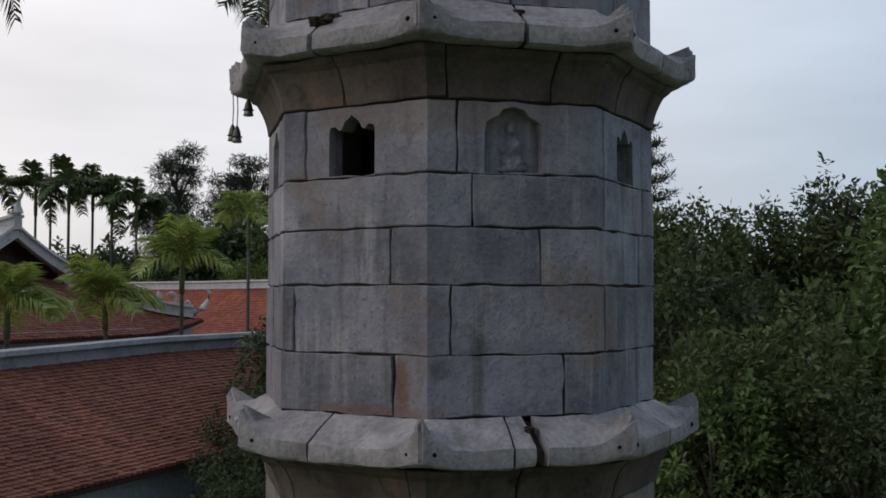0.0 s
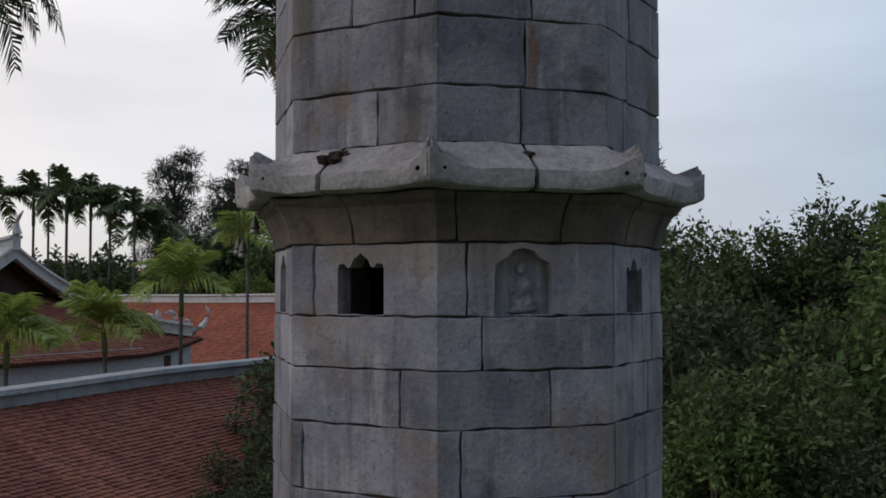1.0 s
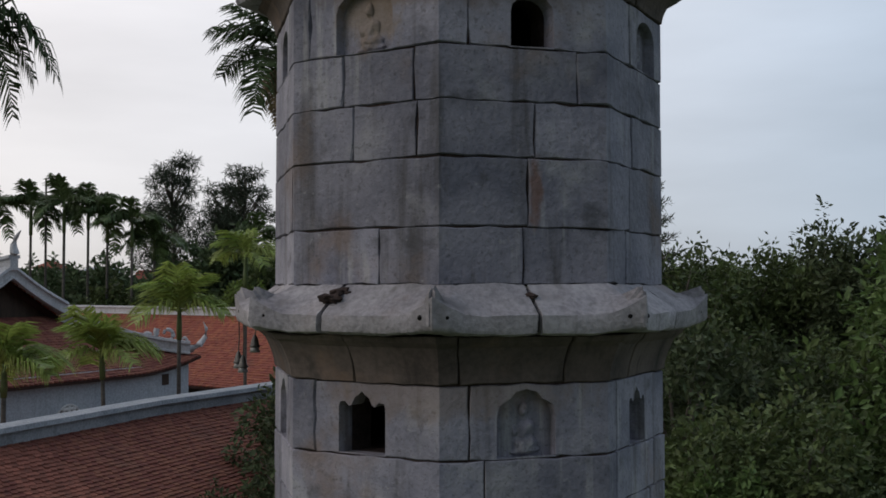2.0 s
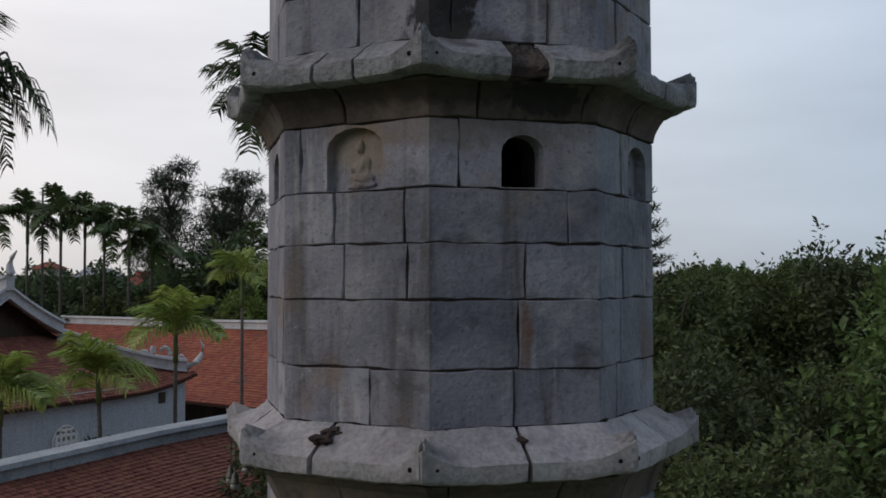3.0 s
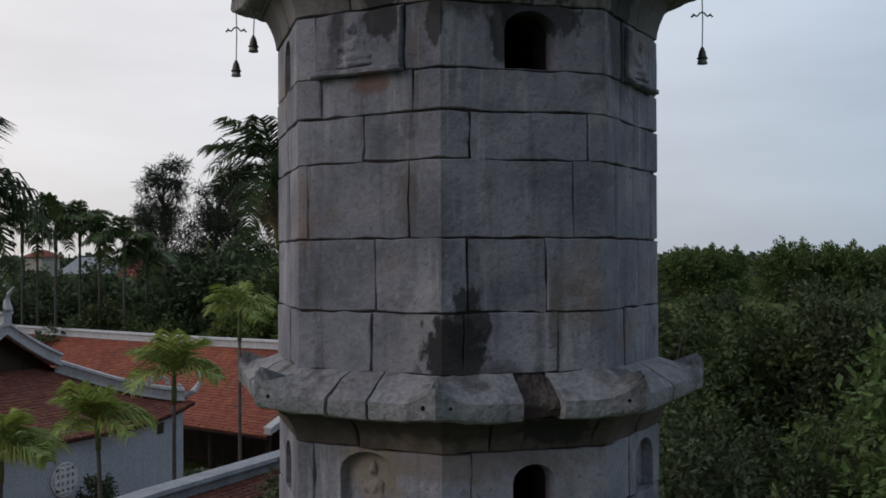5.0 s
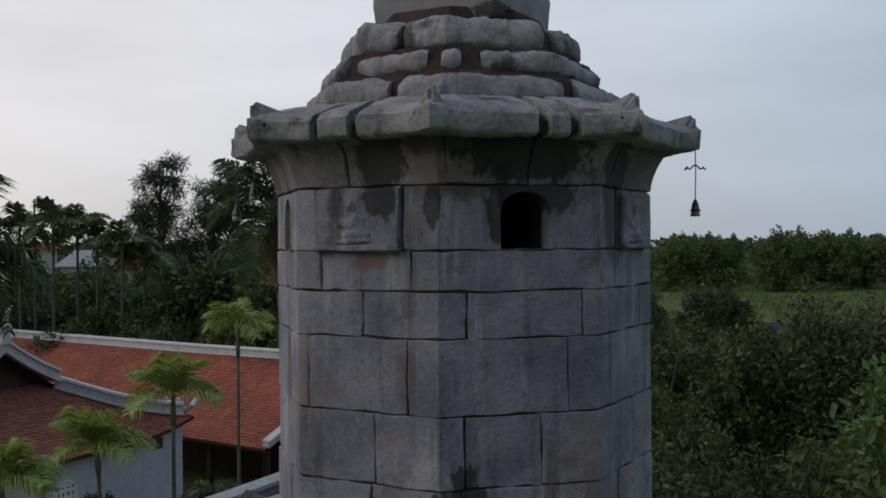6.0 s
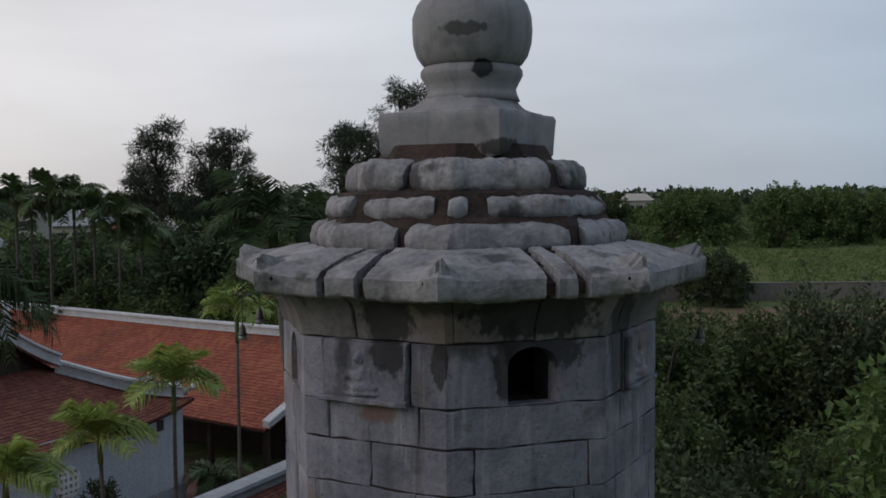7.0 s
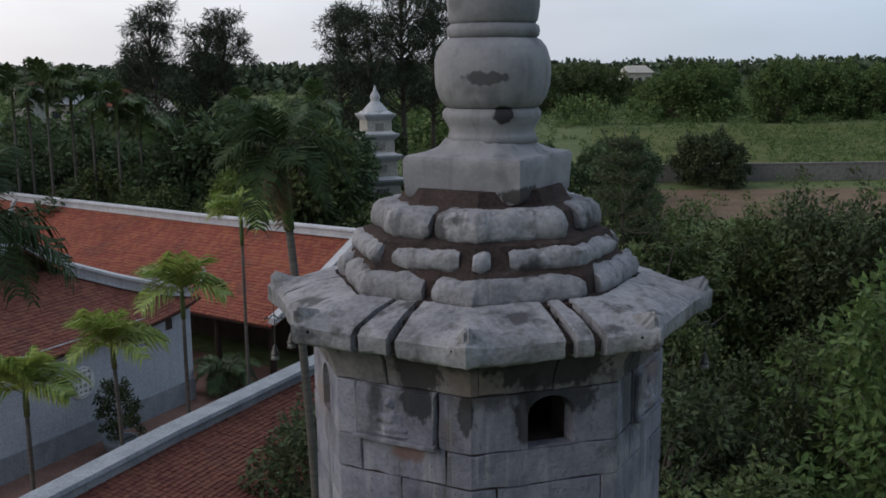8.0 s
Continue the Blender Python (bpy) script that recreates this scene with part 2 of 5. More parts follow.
M_tile = material("clay_roof_tile", (0.14, 0.05, 0.038), (0.22, 0.08, 0.056), 0.9, 0.9, 0.3, 24, streak=((0.09, 0.05, 0.042), 0.6), vary=0.2, island=0.16, patches=[((0.08, 0.05, 0.042), 0.9, 0.52, 0.7, 0.5)])
M_tile_far = material("orange_clay_roof_tile", (0.18, 0.05, 0.032), (0.27, 0.08, 0.048), 0.6, 0.9, 0.3, 14, streak=((0.08, 0.045, 0.04), 0.6), island=0.12, patches=[((0.09, 0.05, 0.042), 0.8, 0.52, 0.7, 0.5)])
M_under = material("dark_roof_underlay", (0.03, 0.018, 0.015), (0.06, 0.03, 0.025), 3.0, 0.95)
M_plaster = material("weathered_white_plaster", (0.37, 0.38, 0.41), (0.53, 0.53, 0.55), 1.6, 0.88, 0.2, 25, streak=((0.28, 0.28, 0.28), 0.6))
M_white = material("white_lime_stucco", (0.66, 0.67, 0.68), (0.8, 0.8, 0.8), 3.0, 0.85, 0.2, 25)
M_wall = material("blue_white_limewash", (0.36, 0.41, 0.47), (0.47, 0.51, 0.56), 0.7, 0.9, 0.15, 18, streak=((0.27, 0.29, 0.31), 0.5))
M_cap = material("grey_ridge_coping", (0.19, 0.21, 0.24), (0.31, 0.33, 0.36), 2.0, 0.85, 0.3, 25, streak=((0.16, 0.17, 0.18), 0.5))
M_wood = material("dark_timber", (0.025, 0.017, 0.013), (0.06, 0.04, 0.03), 5.0, 0.7, 0.3, 40, stretch=(1, 1, 0.2))
M_brickfloor = material("courtyard_brick", (0.16, 0.085, 0.07), (0.24, 0.14, 0.115), 1.2, 0.9, 0.4, 12)
M_ground = material("grassy_earth", (0.07, 0.098, 0.042), (0.13, 0.15, 0.07), 0.07, 0.95, 0.5, 1.2, fine_mix=0.4, spec=0.04)
M_field = material("yellow_green_field", (0.066, 0.088, 0.03), (0.12, 0.13, 0.048), 0.14, 0.95, 0.5, 1.5, fine_mix=0.5, spec=0.04, patches=[((0.04, 0.066, 0.022), 0.05, 0.48, 0.62, 0.7), ((0.105, 0.09, 0.045), 0.3, 0.56, 0.7, 0.5)])
M_soil = material("bare_brown_earth", (0.115, 0.085, 0.058), (0.19, 0.135, 0.095), 0.3, 0.95, 0.5, 3, spec=0.04)
M_bark = material("grey_bark", (0.07, 0.06, 0.05), (0.14, 0.12, 0.10), 6.0, 0.9, 0.6, 40, stretch=(1, 1, 0.4))
M_palmbark = material("ringed_palm_bark", (0.06, 0.056, 0.05), (0.13, 0.122, 0.108), 3.0, 0.9, 0.5, 30, stretch=(0.4, 0.4, 5))
M_shaft = material("green_crownshaft", (0.07, 0.11, 0.04), (0.12, 0.16, 0.06), 4.0, 0.6, 0.1, 30)
M_leaf = material("broadleaf", (0.05, 0.074, 0.026), (0.105, 0.137, 0.05), 0.5, 0.6, 0.1, 9, island=0.35, sss=0.25, spec=0.25)
M_leaf_d = material("dark_broadleaf", (0.038, 0.054, 0.026), (0.078, 0.1, 0.047), 0.4, 0.65, 0.1, 7, island=0.35, sss=0.2, spec=0.2)
M_leaf_n = material("light_broadleaf", (0.058, 0.1, 0.03), (0.12, 0.175, 0.055), 0.5, 0.6, 0.1, 9, island=0.3, sss=0.3, spec=0.25)
M_wood_leaf = material("wood_leaf", (0.05, 0.08, 0.038), (0.105, 0.145, 0.07), 0.4, 0.65, 0.1, 7, island=0.35, sss=0.2, spec=0.2)
M_leaf_y = material("yellow_green_leaf", (0.09, 0.14, 0.028), (0.15, 0.20, 0.05), 0.5, 0.6, 0.1, 9, island=0.3, sss=0.3, spec=0.25)
M_needle = material("casuarina_needles", (0.03, 0.042, 0.028), (0.055, 0.07, 0.045), 0.4, 0.75, 0.1, 5, island=0.3, sss=0.15, spec=0.15)
M_frond = material("palm_frond", (0.05, 0.082, 0.03), (0.10, 0.145, 0.055), 0.8, 0.5, 0.1, 12, island=0.3, sss=0.3, spec=0.4)
M_frond_k = material("dark_palm_frond", (0.022, 0.04, 0.017), (0.052, 0.075, 0.03), 0.8, 0.7, 0.1, 12, island=0.3, sss=0.2, spec=0.12)
M_frond_y = material("young_palm_frond", (0.16, 0.24, 0.045), (0.31, 0.37, 0.1), 0.8, 0.5, 0.1, 12, island=0.3, sss=0.35, spec=0.4)
M_frond_dry = material("dry_palm_frond", (0.11, 0.08, 0.05), (0.2, 0.15, 0.09), 1.5, 0.9, 0.2, 12, island=0.2)
M_bronze = material("dark_bronze", (0.05, 0.05, 0.05), (0.11, 0.105, 0.095), 12, 0.5, 0.2, 60, metal=0.7)
M_tin = material("galvanised_bell_skirt", (0.16, 0.16, 0.16), (0.28, 0.28, 0.28), 15, 0.5, 0.1, 60, metal=0.5)
M_house = material("cream_render", (0.34, 0.32, 0.28), (0.46, 0.44, 0.40), 0.5, 0.9, 0.1, 6)
M_glass = material("dark_window_glass", (0.02, 0.025, 0.03), (0.04, 0.045, 0.05), 2, 0.2, 0.0, 9, spec=0.5)
M_scrub = material("scrub_leaf", (0.076, 0.115, 0.042), (0.14, 0.19, 0.075), 0.12, 0.9, 0.1, 3, island=0.35, sss=0.2, spec=0.06)
M_farwood = material("far_wood", (0.055, 0.078, 0.048), (0.10, 0.124, 0.078), 0.05, 0.95, 0.3, 0.6, island=0.25, spec=0.05)


# ---- building helpers ----
from mathutils.geometry import tessellate_polygon


def mesh_of(name, verts, faces, mat, smooth=False):
    me = bpy.data.meshes.new(name)
    me.from_pydata([tuple(v) for v in verts], [], faces)
    me.materials.append(mat)
    if smooth:
        me.polygons.foreach_set("use_smooth", [True] * len(me.polygons))
    me.update()
    return me


def bm_mesh(name, bm, mat, smooth=False):
    bmesh.ops.recalc_face_normals(bm, faces=bm.faces)
    me = bpy.data.meshes.new(name)
    bm.to_mesh(me)
    bm.free()
    me.materials.append(mat)
    if smooth:
        me.polygons.foreach_set("use_smooth", [True] * len(me.polygons))
    return me


def worn(bm, amp):
    """Finer faces with two scales of erosion."""
    bmesh.ops.subdivide_edges(bm, edges=bm.edges[:], cuts=1, use_grid_fill=True)
    bmesh.ops.recalc_face_normals(bm, faces=bm.faces)
    bm.normal_update()
    for v in bm.verts:
        v.co += v.normal * (amp * noise.noise(v.co * 6.0) + 0.7 * amp * noise.noise(v.co * 19.0) + 0.4 * amp * noise.noise(v.co * 47.0))
    return bm


def crisp(me, deg=42):
    me.polygons.foreach_set("use_smooth", [True] * len(me.polygons))
    me.set_sharp_from_angle(angle=radians(deg))
    return me


def part(name, data, parent, label="", m=None, kind=""):
    ob = new(name, data)
    ob.parent = parent
    if m is not None:
        ob.matrix_basis = m
    if label:
        ob["label"] = label
    if kind:
        ob["kind"] = kind
    return ob


def thing(name, label, category, m=None, group="", kind="", data=None):
    ob = new(name, data)
    if m is not None:
        ob.matrix_basis = m
    return tagged(ob, label, category, group, kind)


def box(bm, x0, x1, y0, y1, z0, z1, bevel=0.0):
    r = bmesh.ops.create_cube(bm, size=1.0, matrix=Matrix.LocRotScale(((x0 + x1) / 2, (y0 + y1) / 2, (z0 + z1) / 2), None, (x1 - x0, y1 - y0, z1 - z0)))
    if bevel:
        es = list({e for v in r["verts"] for e in v.link_edges})
        bmesh.ops.bevel(bm, geom=es, offset=bevel, segments=1, affect="EDGES")
    return bm


def boxes(*rows, bevel=0.0):
    bm = bmesh.new()
    for r in rows:
        box(bm, *r, bevel=bevel)
    return bm


def tube(bm, pts, radii, n=7):
    """A tapered tube through pts, closed at both ends."""
    rings = []
    pts = [Vector(p) for p in pts]
    for i, p in enumerate(pts):
        d = (pts[min(i + 1, len(pts) - 1)] - pts[max(i - 1, 0)]).normalized()
        a = d.orthogonal().normalized() if abs(d.z) < 0.95 else Vector((1, 0, 0)).cross(d).normalized()
        b = d.cross(a)
        rings.append([bm.verts.new(p + radii[i] * (math.cos(2 * math.pi * k / n) * a + math.sin(2 * math.pi * k / n) * b)) for k in range(n)])
    for r0, r1 in zip(rings, rings[1:]):
        for k in range(n):
            bm.faces.new((r0[k], r0[(k + 1) % n], r1[(k + 1) % n], r1[k]))
    bm.faces.new(rings[0][::-1])
    bm.faces.new(rings[-1])
    return bm


def lathe(bm, profile, n=40, wobble=0.0, cx=0.0, cy=0.0):
    rings = []
    for r, z in profile:
        rings.append([bm.verts.new((cx + r * (1 + wobble * noise.noise(Vector((3 * math.cos(2 * math.pi * k / n), 3 * math.sin(2 * math.pi * k / n), 9 * z)))) * math.sin(2 * math.pi * k / n),
                                    cy - r * (1 + wobble * noise.noise(Vector((3 * math.cos(2 * math.pi * k / n), 3 * math.sin(2 * math.pi * k / n), 9 * z)))) * math.cos(2 * math.pi * k / n), z)) for k in range(n)])
    for r0, r1 in zip(rings, rings[1:]):
        for k in range(n):
            bm.faces.new((r0[k], r0[(k + 1) % n], r1[(k + 1) % n], r1[k]))
    bm.faces.new(rings[0][::-1])
    bm.faces.new(rings[-1])
    return bm


# ---- the octagonal stone tower ----
TX, TY, TR, TURN8 = 0.073, 5.99, 1.136, radians(-7.5)
SIDE = 2 * TR * math.sin(math.pi / 8)
APO = TR * math.cos(math.pi / 8)


def rim(s, depth=0.0):
    """A point of the tower's eight-sided outline at s sides from the front corner, depth metres inside the face."""
    k = math.floor(s + 1e-9)
    f = s - k
    a, b = TURN8 + k * math.pi / 4, TURN8 + (k + 1) * math.pi / 4
    q = TR * (1 - depth / APO)
    return (q * ((1 - f) * math.sin(a) + f * math.sin(b)), -q * ((1 - f) * math.cos(a) + f * math.cos(b)))


def arch(kind, s0, s1, z0, z1):
    """Outline of an opening: lobed or round-headed, in (s, z)."""
    w, h, c = s1 - s0, z1 - z0, (s0 + s1) / 2
    if kind == "lobed":
        side = [(0.5, 0.0), (0.5, 0.74), (0.47, 0.82), (0.36, 0.83), (0.28, 0.76), (0.22, 0.78), (0.15, 0.90), (0.06, 0.95)]
        pts = [(x, y) for x, y in side] + [(0, 1.0)] + [(-x, y) for x, y in side[::-1]]
    elif kind == "trefoil":
        side = [(0.5, 0.0), (0.5, 0.60), (0.46, 0.76), (0.36, 0.82), (0.27, 0.86), (0.18, 0.96)]
        pts = [(x, y) for x, y in side] + [(0, 1.0)] + [(-x, y) for x, y in side[::-1]]
    else:
        pts = [(0.5, 0.0), (0.5, 0.66)] + [(0.5 * math.cos(a), 0.66 + 0.34 * math.sin(a)) for a in (0.4, 0.8, 1.2, 1.57, 1.95, 2.35, 2.75)] + [(-0.5, 0.66), (-0.5, 0.0)]
    return [(c + x * w, z0 + y * h) for x, y in pts]


def stone(s0, s1, z0, z1, rnd, hole=None, thick=0.24, gap=0.0035, chamfer=0.005, out=0.0, rough=0.0032, flare=None, cuts=()):
    """One squared stone that follows the outline from s0 to s1, round a corner where it must."""
    bm = bmesh.new()
    g = gap / SIDE

    def outline(grow):
        a0, a1, b0, b1 = s0 + g + grow / SIDE, s1 - g - grow / SIDE, z0 + gap + grow, z1 - gap - grow
        n, m = max(2, round((s1 - s0) * SIDE / 0.09)), max(2, round((z1 - z0) / 0.09))
        pts = [(a0 + (a1 - a0) * i / n, b0) for i in range(n)] + [(a1, b0 + (b1 - b0) * i / m) for i in range(m)]
        pts += [(a1 - (a1 - a0) * i / n, b1) for i in range(n)] + [(a0, b1 - (b1 - b0) * i / m) for i in range(m)]
        return pts

    big, small = outline(0), outline(chamfer)
    jit = [(rnd.gauss(0, rough), rnd.gauss(0, rough)) for _ in big]
    bite = [rnd.random() ** 5 * 0.02 for _ in big]

    def ring(pts, depth, k):
        return [bm.verts.new(((p[0] * SIDE + j[0] * k), depth + (bt if depth < 0.02 and k == 1 else 0), p[1] + j[1] * k)) for p, j, bt in zip(pts, jit, bite)]

    r0, r1, r2 = ring(small, -out, 1.3), ring(big, chamfer - out, 1), ring(big, thick, 0)
    loops, pool = [[(v.co.x, v.co.z, 0) for v in r0]], list(r0)
    if hole:
        h0 = [bm.verts.new((x * SIDE, -out, z)) for x, z in hole]
        loops.append([(v.co.x, v.co.z, 0) for v in h0[::-1]])
        pool += h0[::-1]
        h1 = [bm.verts.new((x * SIDE, thick, z)) for x, z in hole]
        for i in range(len(h0)):
            j = (i + 1) % len(h0)
            bm.faces.new((h0[i], h0[j], h1[j], h1[i]))
    for tri in tessellate_polygon([[Vector(p) for p in lp] for lp in loops]):
        bm.faces.new([pool[i] for i in tri])
    for a, b in ((r0, r1), (r1, r2)):
        for i in range(len(a)):
            j = (i + 1) % len(a)
            bm.faces.new((a[i], a[j], b[j], b[i]))
    for k in range(math.ceil(s0 + 0.001), math.ceil(s1 - 0.001)):
        bmesh.ops.bisect_plane(bm, geom=bm.verts[:] + bm.edges[:] + bm.faces[:], plane_co=(k * SIDE, 0, 0), plane_no=(1, 0, 0))
    for z in cuts:
        bmesh.ops.bisect_plane(bm, geom=bm.verts[:] + bm.edges[:] + bm.faces[:], plane_co=(0, 0, z), plane_no=(0, 0, 1))
    for v in bm.verts:
        x, d, z = v.co
        if flare:
            d -= flare(z)
        px, py = rim(x / SIDE, d)
        v.co = (px, py, z)
    return bm


def swept(s0, s1, profile, rnd, lift=0.0, reach=0.0, step=0.085, rough=0.006, taper=0.0):
    """A stone with a given profile (scale about the axis, height) along the outline, its corners raised and drawn out."""
    ks = sorted({s0, s1} | {k for k in range(math.ceil(s0), math.floor(s1) + 1)} | {s0 + (s1 - s0) * i / max(2, round((s1 - s0) / step)) for i in range(max(2, round((s1 - s0) / step)) + 1)})
    ks = sorted(set(ks) | {k + d for k in range(math.ceil(s0), math.floor(s1) + 1) for d in (-0.15, -0.1, -0.05, 0.05, 0.1, 0.15) if s0 < k + d < s1})
    ks = [a for i, a in enumerate(ks) if i == 0 or a - ks[i - 1] > 0.012]
    bm = bmesh.new()
    rings = []
    zmin = min(p[1] for p in profile)
    zmax = max(p[1] for p in profile)
    qmax = max(p[0] for p in profile)
    for i, s in enumerate(ks):
        w = max(0.0, 1 - abs(s - round(s)) / 0.24)
        w = w * w * (3 - 2 * w)
        sharp = max(0.0, 1 - abs(s - round(s)) / 0.17) ** 1.7
        end = 1 - taper * max(0.0, 1 - min(s - s0, s1 - s) / 0.07)
        x, y = rim(s)
        ring = []
        for q, z in profile:
            f = max(0.0, (q - 1.06) / (qmax - 1.06)) if qmax > 1.06 else 0
            hz = (z - zmin) / (zmax - zmin)
            qq = q + reach * (0.4 * w + 0.6 * sharp) * f
            up = lift * f * (0.2 * w + 0.8 * sharp * (1.0 if hz > 0.3 else 0.12)) if lift else 0
            e = noise.noise(Vector((s * 5, q * 9, z * 11))) * rough * 2 + rnd.gauss(0, rough * 0.3)
            qc = (min(p[0] for p in profile) + qmax) / 2
            zc = (zmin + zmax) / 2
            qq, zz = qc + (qq - qc) * (0.35 + 0.65 * end if taper else 1), zc + (z - zc) * end
            ring.append(bm.verts.new((x * (qq + e), y * (qq + e), zz + up + e)))
        rings.append(ring)
    n = len(profile)
    for a, b in zip(rings, rings[1:]):
        for i in range(n):
            bm.faces.new((a[i], a[(i + 1) % n], b[(i + 1) % n], b[i]))
    bm.faces.new(rings[0][::-1])
    bm.faces.new(rings[-1])
    return bm


rnd = random.Random(7)
tower = thing("stone_tower", "octagonal grey stone pagoda tower with upturned weathered eaves", "tower", pose(TX, TY, 0))


def course(core, z0, z1, joints, mat, holes=None, **kw):
    """A ring of stones with the given joints; the unseen back gets joints of its own."""
    js = sorted(joints)
    js = [j for j in js if -2.6 < j < 2.6]
    if js[0] > -1.5:
        js.insert(0, js[0] - rnd.uniform(0.8, 1.2))
    while js[-1] < js[0] + 8 - 1.3:
        js.append(js[-1] + min(rnd.uniform(0.8, 1.2), js[0] + 8 - js[-1] - 0.5))
    js.append(js[0] + 8)
    for a, b in zip(js, js[1:]):
        hole = None
        for hs in holes or ():
            for sh in (0, 8):
                if a < hs[0][0] + sh < b:
                    hole = [(x + sh, z) for x, z in hs]
        part("block", bm_mesh("block", stone(a, b, z0, z1, rnd, hole, out=rnd.uniform(-0.003, 0.006), **kw), mat), core)


def storey(levels, joints, openings, niches, mat, corbel_top, corbel_joints, plaques=(), corbel_mat=None):
    """Courses of stones round a mortar core, the top course pierced; then the flared corbel under the eave."""
    lo, hi = levels[0], levels[-2]
    bm = bmesh.new()
    tops = []
    for z in (lo, hi):
        tops.append([bm.verts.new((*rim(k, 0.015), z)) for k in range(8)])
    for k in range(8):
        bm.faces.new((tops[0][k], tops[0][(k + 1) % 8], tops[1][(k + 1) % 8], tops[1][k]))
    bm.faces.new(tops[0][::-1])
    bm.faces.new(tops[1])
    core = part("storey", bm_mesh("storey", bm, M_mortar), tower, "red-brown mortar core of a storey")
    for i, js in enumerate(joints[:-1]):
        course(core, levels[i], levels[i + 1], js, mat)
    z0, z1 = levels[-2], levels[-1]
    holes = [arch(kd, k + a, k + b, z0 + 0.004, z0 + h) for kd, k, a, b, h in openings + niches]
    # Thin stones; the dark mortar behind also lines the openings to darken them.
    course(core, z0, z1, joints[-1], mat, holes, thick=0.10)
    # mortar behind the joints of the pierced course, and shallow backs of the niches
    for k in range(8):
        hs = [o for o in openings + niches if o[1] % 8 == k]
        hole = [(x + (k - hs[0][1]), z) for x, z in arch(hs[0][0], hs[0][1] + hs[0][2] - 0.01, hs[0][1] + hs[0][3] + 0.01, z0 + 0.002, z0 + hs[0][4] + 0.01)] if hs else None
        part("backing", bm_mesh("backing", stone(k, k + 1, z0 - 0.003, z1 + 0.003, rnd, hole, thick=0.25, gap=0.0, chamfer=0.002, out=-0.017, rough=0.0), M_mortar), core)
    # Column added in the hollow to block light and keep the openings dark.
    fill = [(0.22, z0 - 0.01), (0.22, z1 + 0.01)]
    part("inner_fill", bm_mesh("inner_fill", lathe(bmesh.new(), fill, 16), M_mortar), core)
    for kd, k, a, b, h in niches:
        part("niche_back", bm_mesh("niche_back", stone(k + a - 0.03, k + b + 0.03, z0, z0 + h + 0.02, rnd, None, thick=0.2, gap=0, chamfer=0.002, out=-0.055, rough=0.0), mat), core)
        fuse(part("carved_relief", relief_mesh(k + (a + b) / 2, z0 + 0.01, h * 0.88, 0.055, 0.6 * (b - a) * SIDE), core))
    for k, a, b, h in plaques:
        part("plaque", bm_mesh("plaque", stone(k + a, k + b, z0 + 0.0, z0 + h, rnd, None, thick=0.05, gap=0.008, chamfer=0.012, out=0.03), mat), core, "raised stone plaque with a worn carved relief")
        part("plaque_ledge", bm_mesh("plaque_ledge", stone(k + a, k + b, z0 - 0.005, z0 + 0.03, rnd, None, thick=0.04, gap=0.003, chamfer=0.008, out=0.055), mat), core)
        fuse(part("carved_relief", relief_mesh(k + (a + b) / 2 - 0.03, z0 + 0.03, h * 0.8, -0.028, 0.26), core))
    zc0, zc1 = z1, corbel_top

    def flare(z):
        f = max(0.0, min(1.0, (z - zc0) / (zc1 - zc0)))
        return 0.006 + 0.095 * f ** 1.8 + (0.016 if f > 0.86 else 0)

    bm = bmesh.new()
    ring = []
    for f in (0, 0.25, 0.5, 0.75, 1):
        z = zc0 + (zc1 - zc0) * f
        ring.append([bm.verts.new((*rim(k, 0.02 - 0.9 * flare(z)), z)) for k in range(8)])
    for a, b in zip(ring, ring[1:]):
        for k in range(8):
            bm.faces.new((a[k], a[(k + 1) % 8], b[(k + 1) % 8], b[k]))
    bm.faces.new(ring[0][::-1])
    bm.faces.new(ring[-1])
    cc = part("corbel", bm_mesh("corbel", bm, M_mortar), tower, "flared rust-stained corbel course, eave shade partly in its colour")
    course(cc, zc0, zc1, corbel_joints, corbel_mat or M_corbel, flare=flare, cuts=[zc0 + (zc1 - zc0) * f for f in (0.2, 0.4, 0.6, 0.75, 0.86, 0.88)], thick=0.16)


def fuse(ob):
    md = ob.modifiers.new("fuse", "REMESH")
    md.mode, md.voxel_size, md.use_smooth_shade = "VOXEL", 0.008, True
    return ob


def relief_mesh(s, z, h, depth, w):
    """A worn seated shape in low relief: knees, trunk, head and a base, as one plain mesh."""
    bm = bmesh.new()
    for cx, cz, rx, rz, ry in ((0, 0.09, 0.52, 0.09, 0.05), (0, 0.22, 0.48, 0.11, 0.06), (0, 0.43, 0.29, 0.24, 0.055), (-0.25, 0.40, 0.10, 0.2, 0.04), (0.25, 0.40, 0.10, 0.2, 0.04), (0, 0.76, 0.15, 0.135, 0.055), (0, 0.90, 0.06, 0.06, 0.03)):
        bmesh.ops.create_icosphere(bm, subdivisions=3, radius=1, matrix=Matrix.LocRotScale((cx * w, 0, cz * h), None, (rx * w, ry, rz * h)))
    for v in bm.verts:
        e = noise.noise(v.co * 14) * 0.02 + noise.noise(v.co * 37) * 0.012
        px, py = rim(s + v.co.x / SIDE, depth + 0.012 + 0.6 * v.co.y + e)
        v.co = (px, py, z + v.co.z)
    return bm_mesh("carved_relief", bm, M_stone, True)


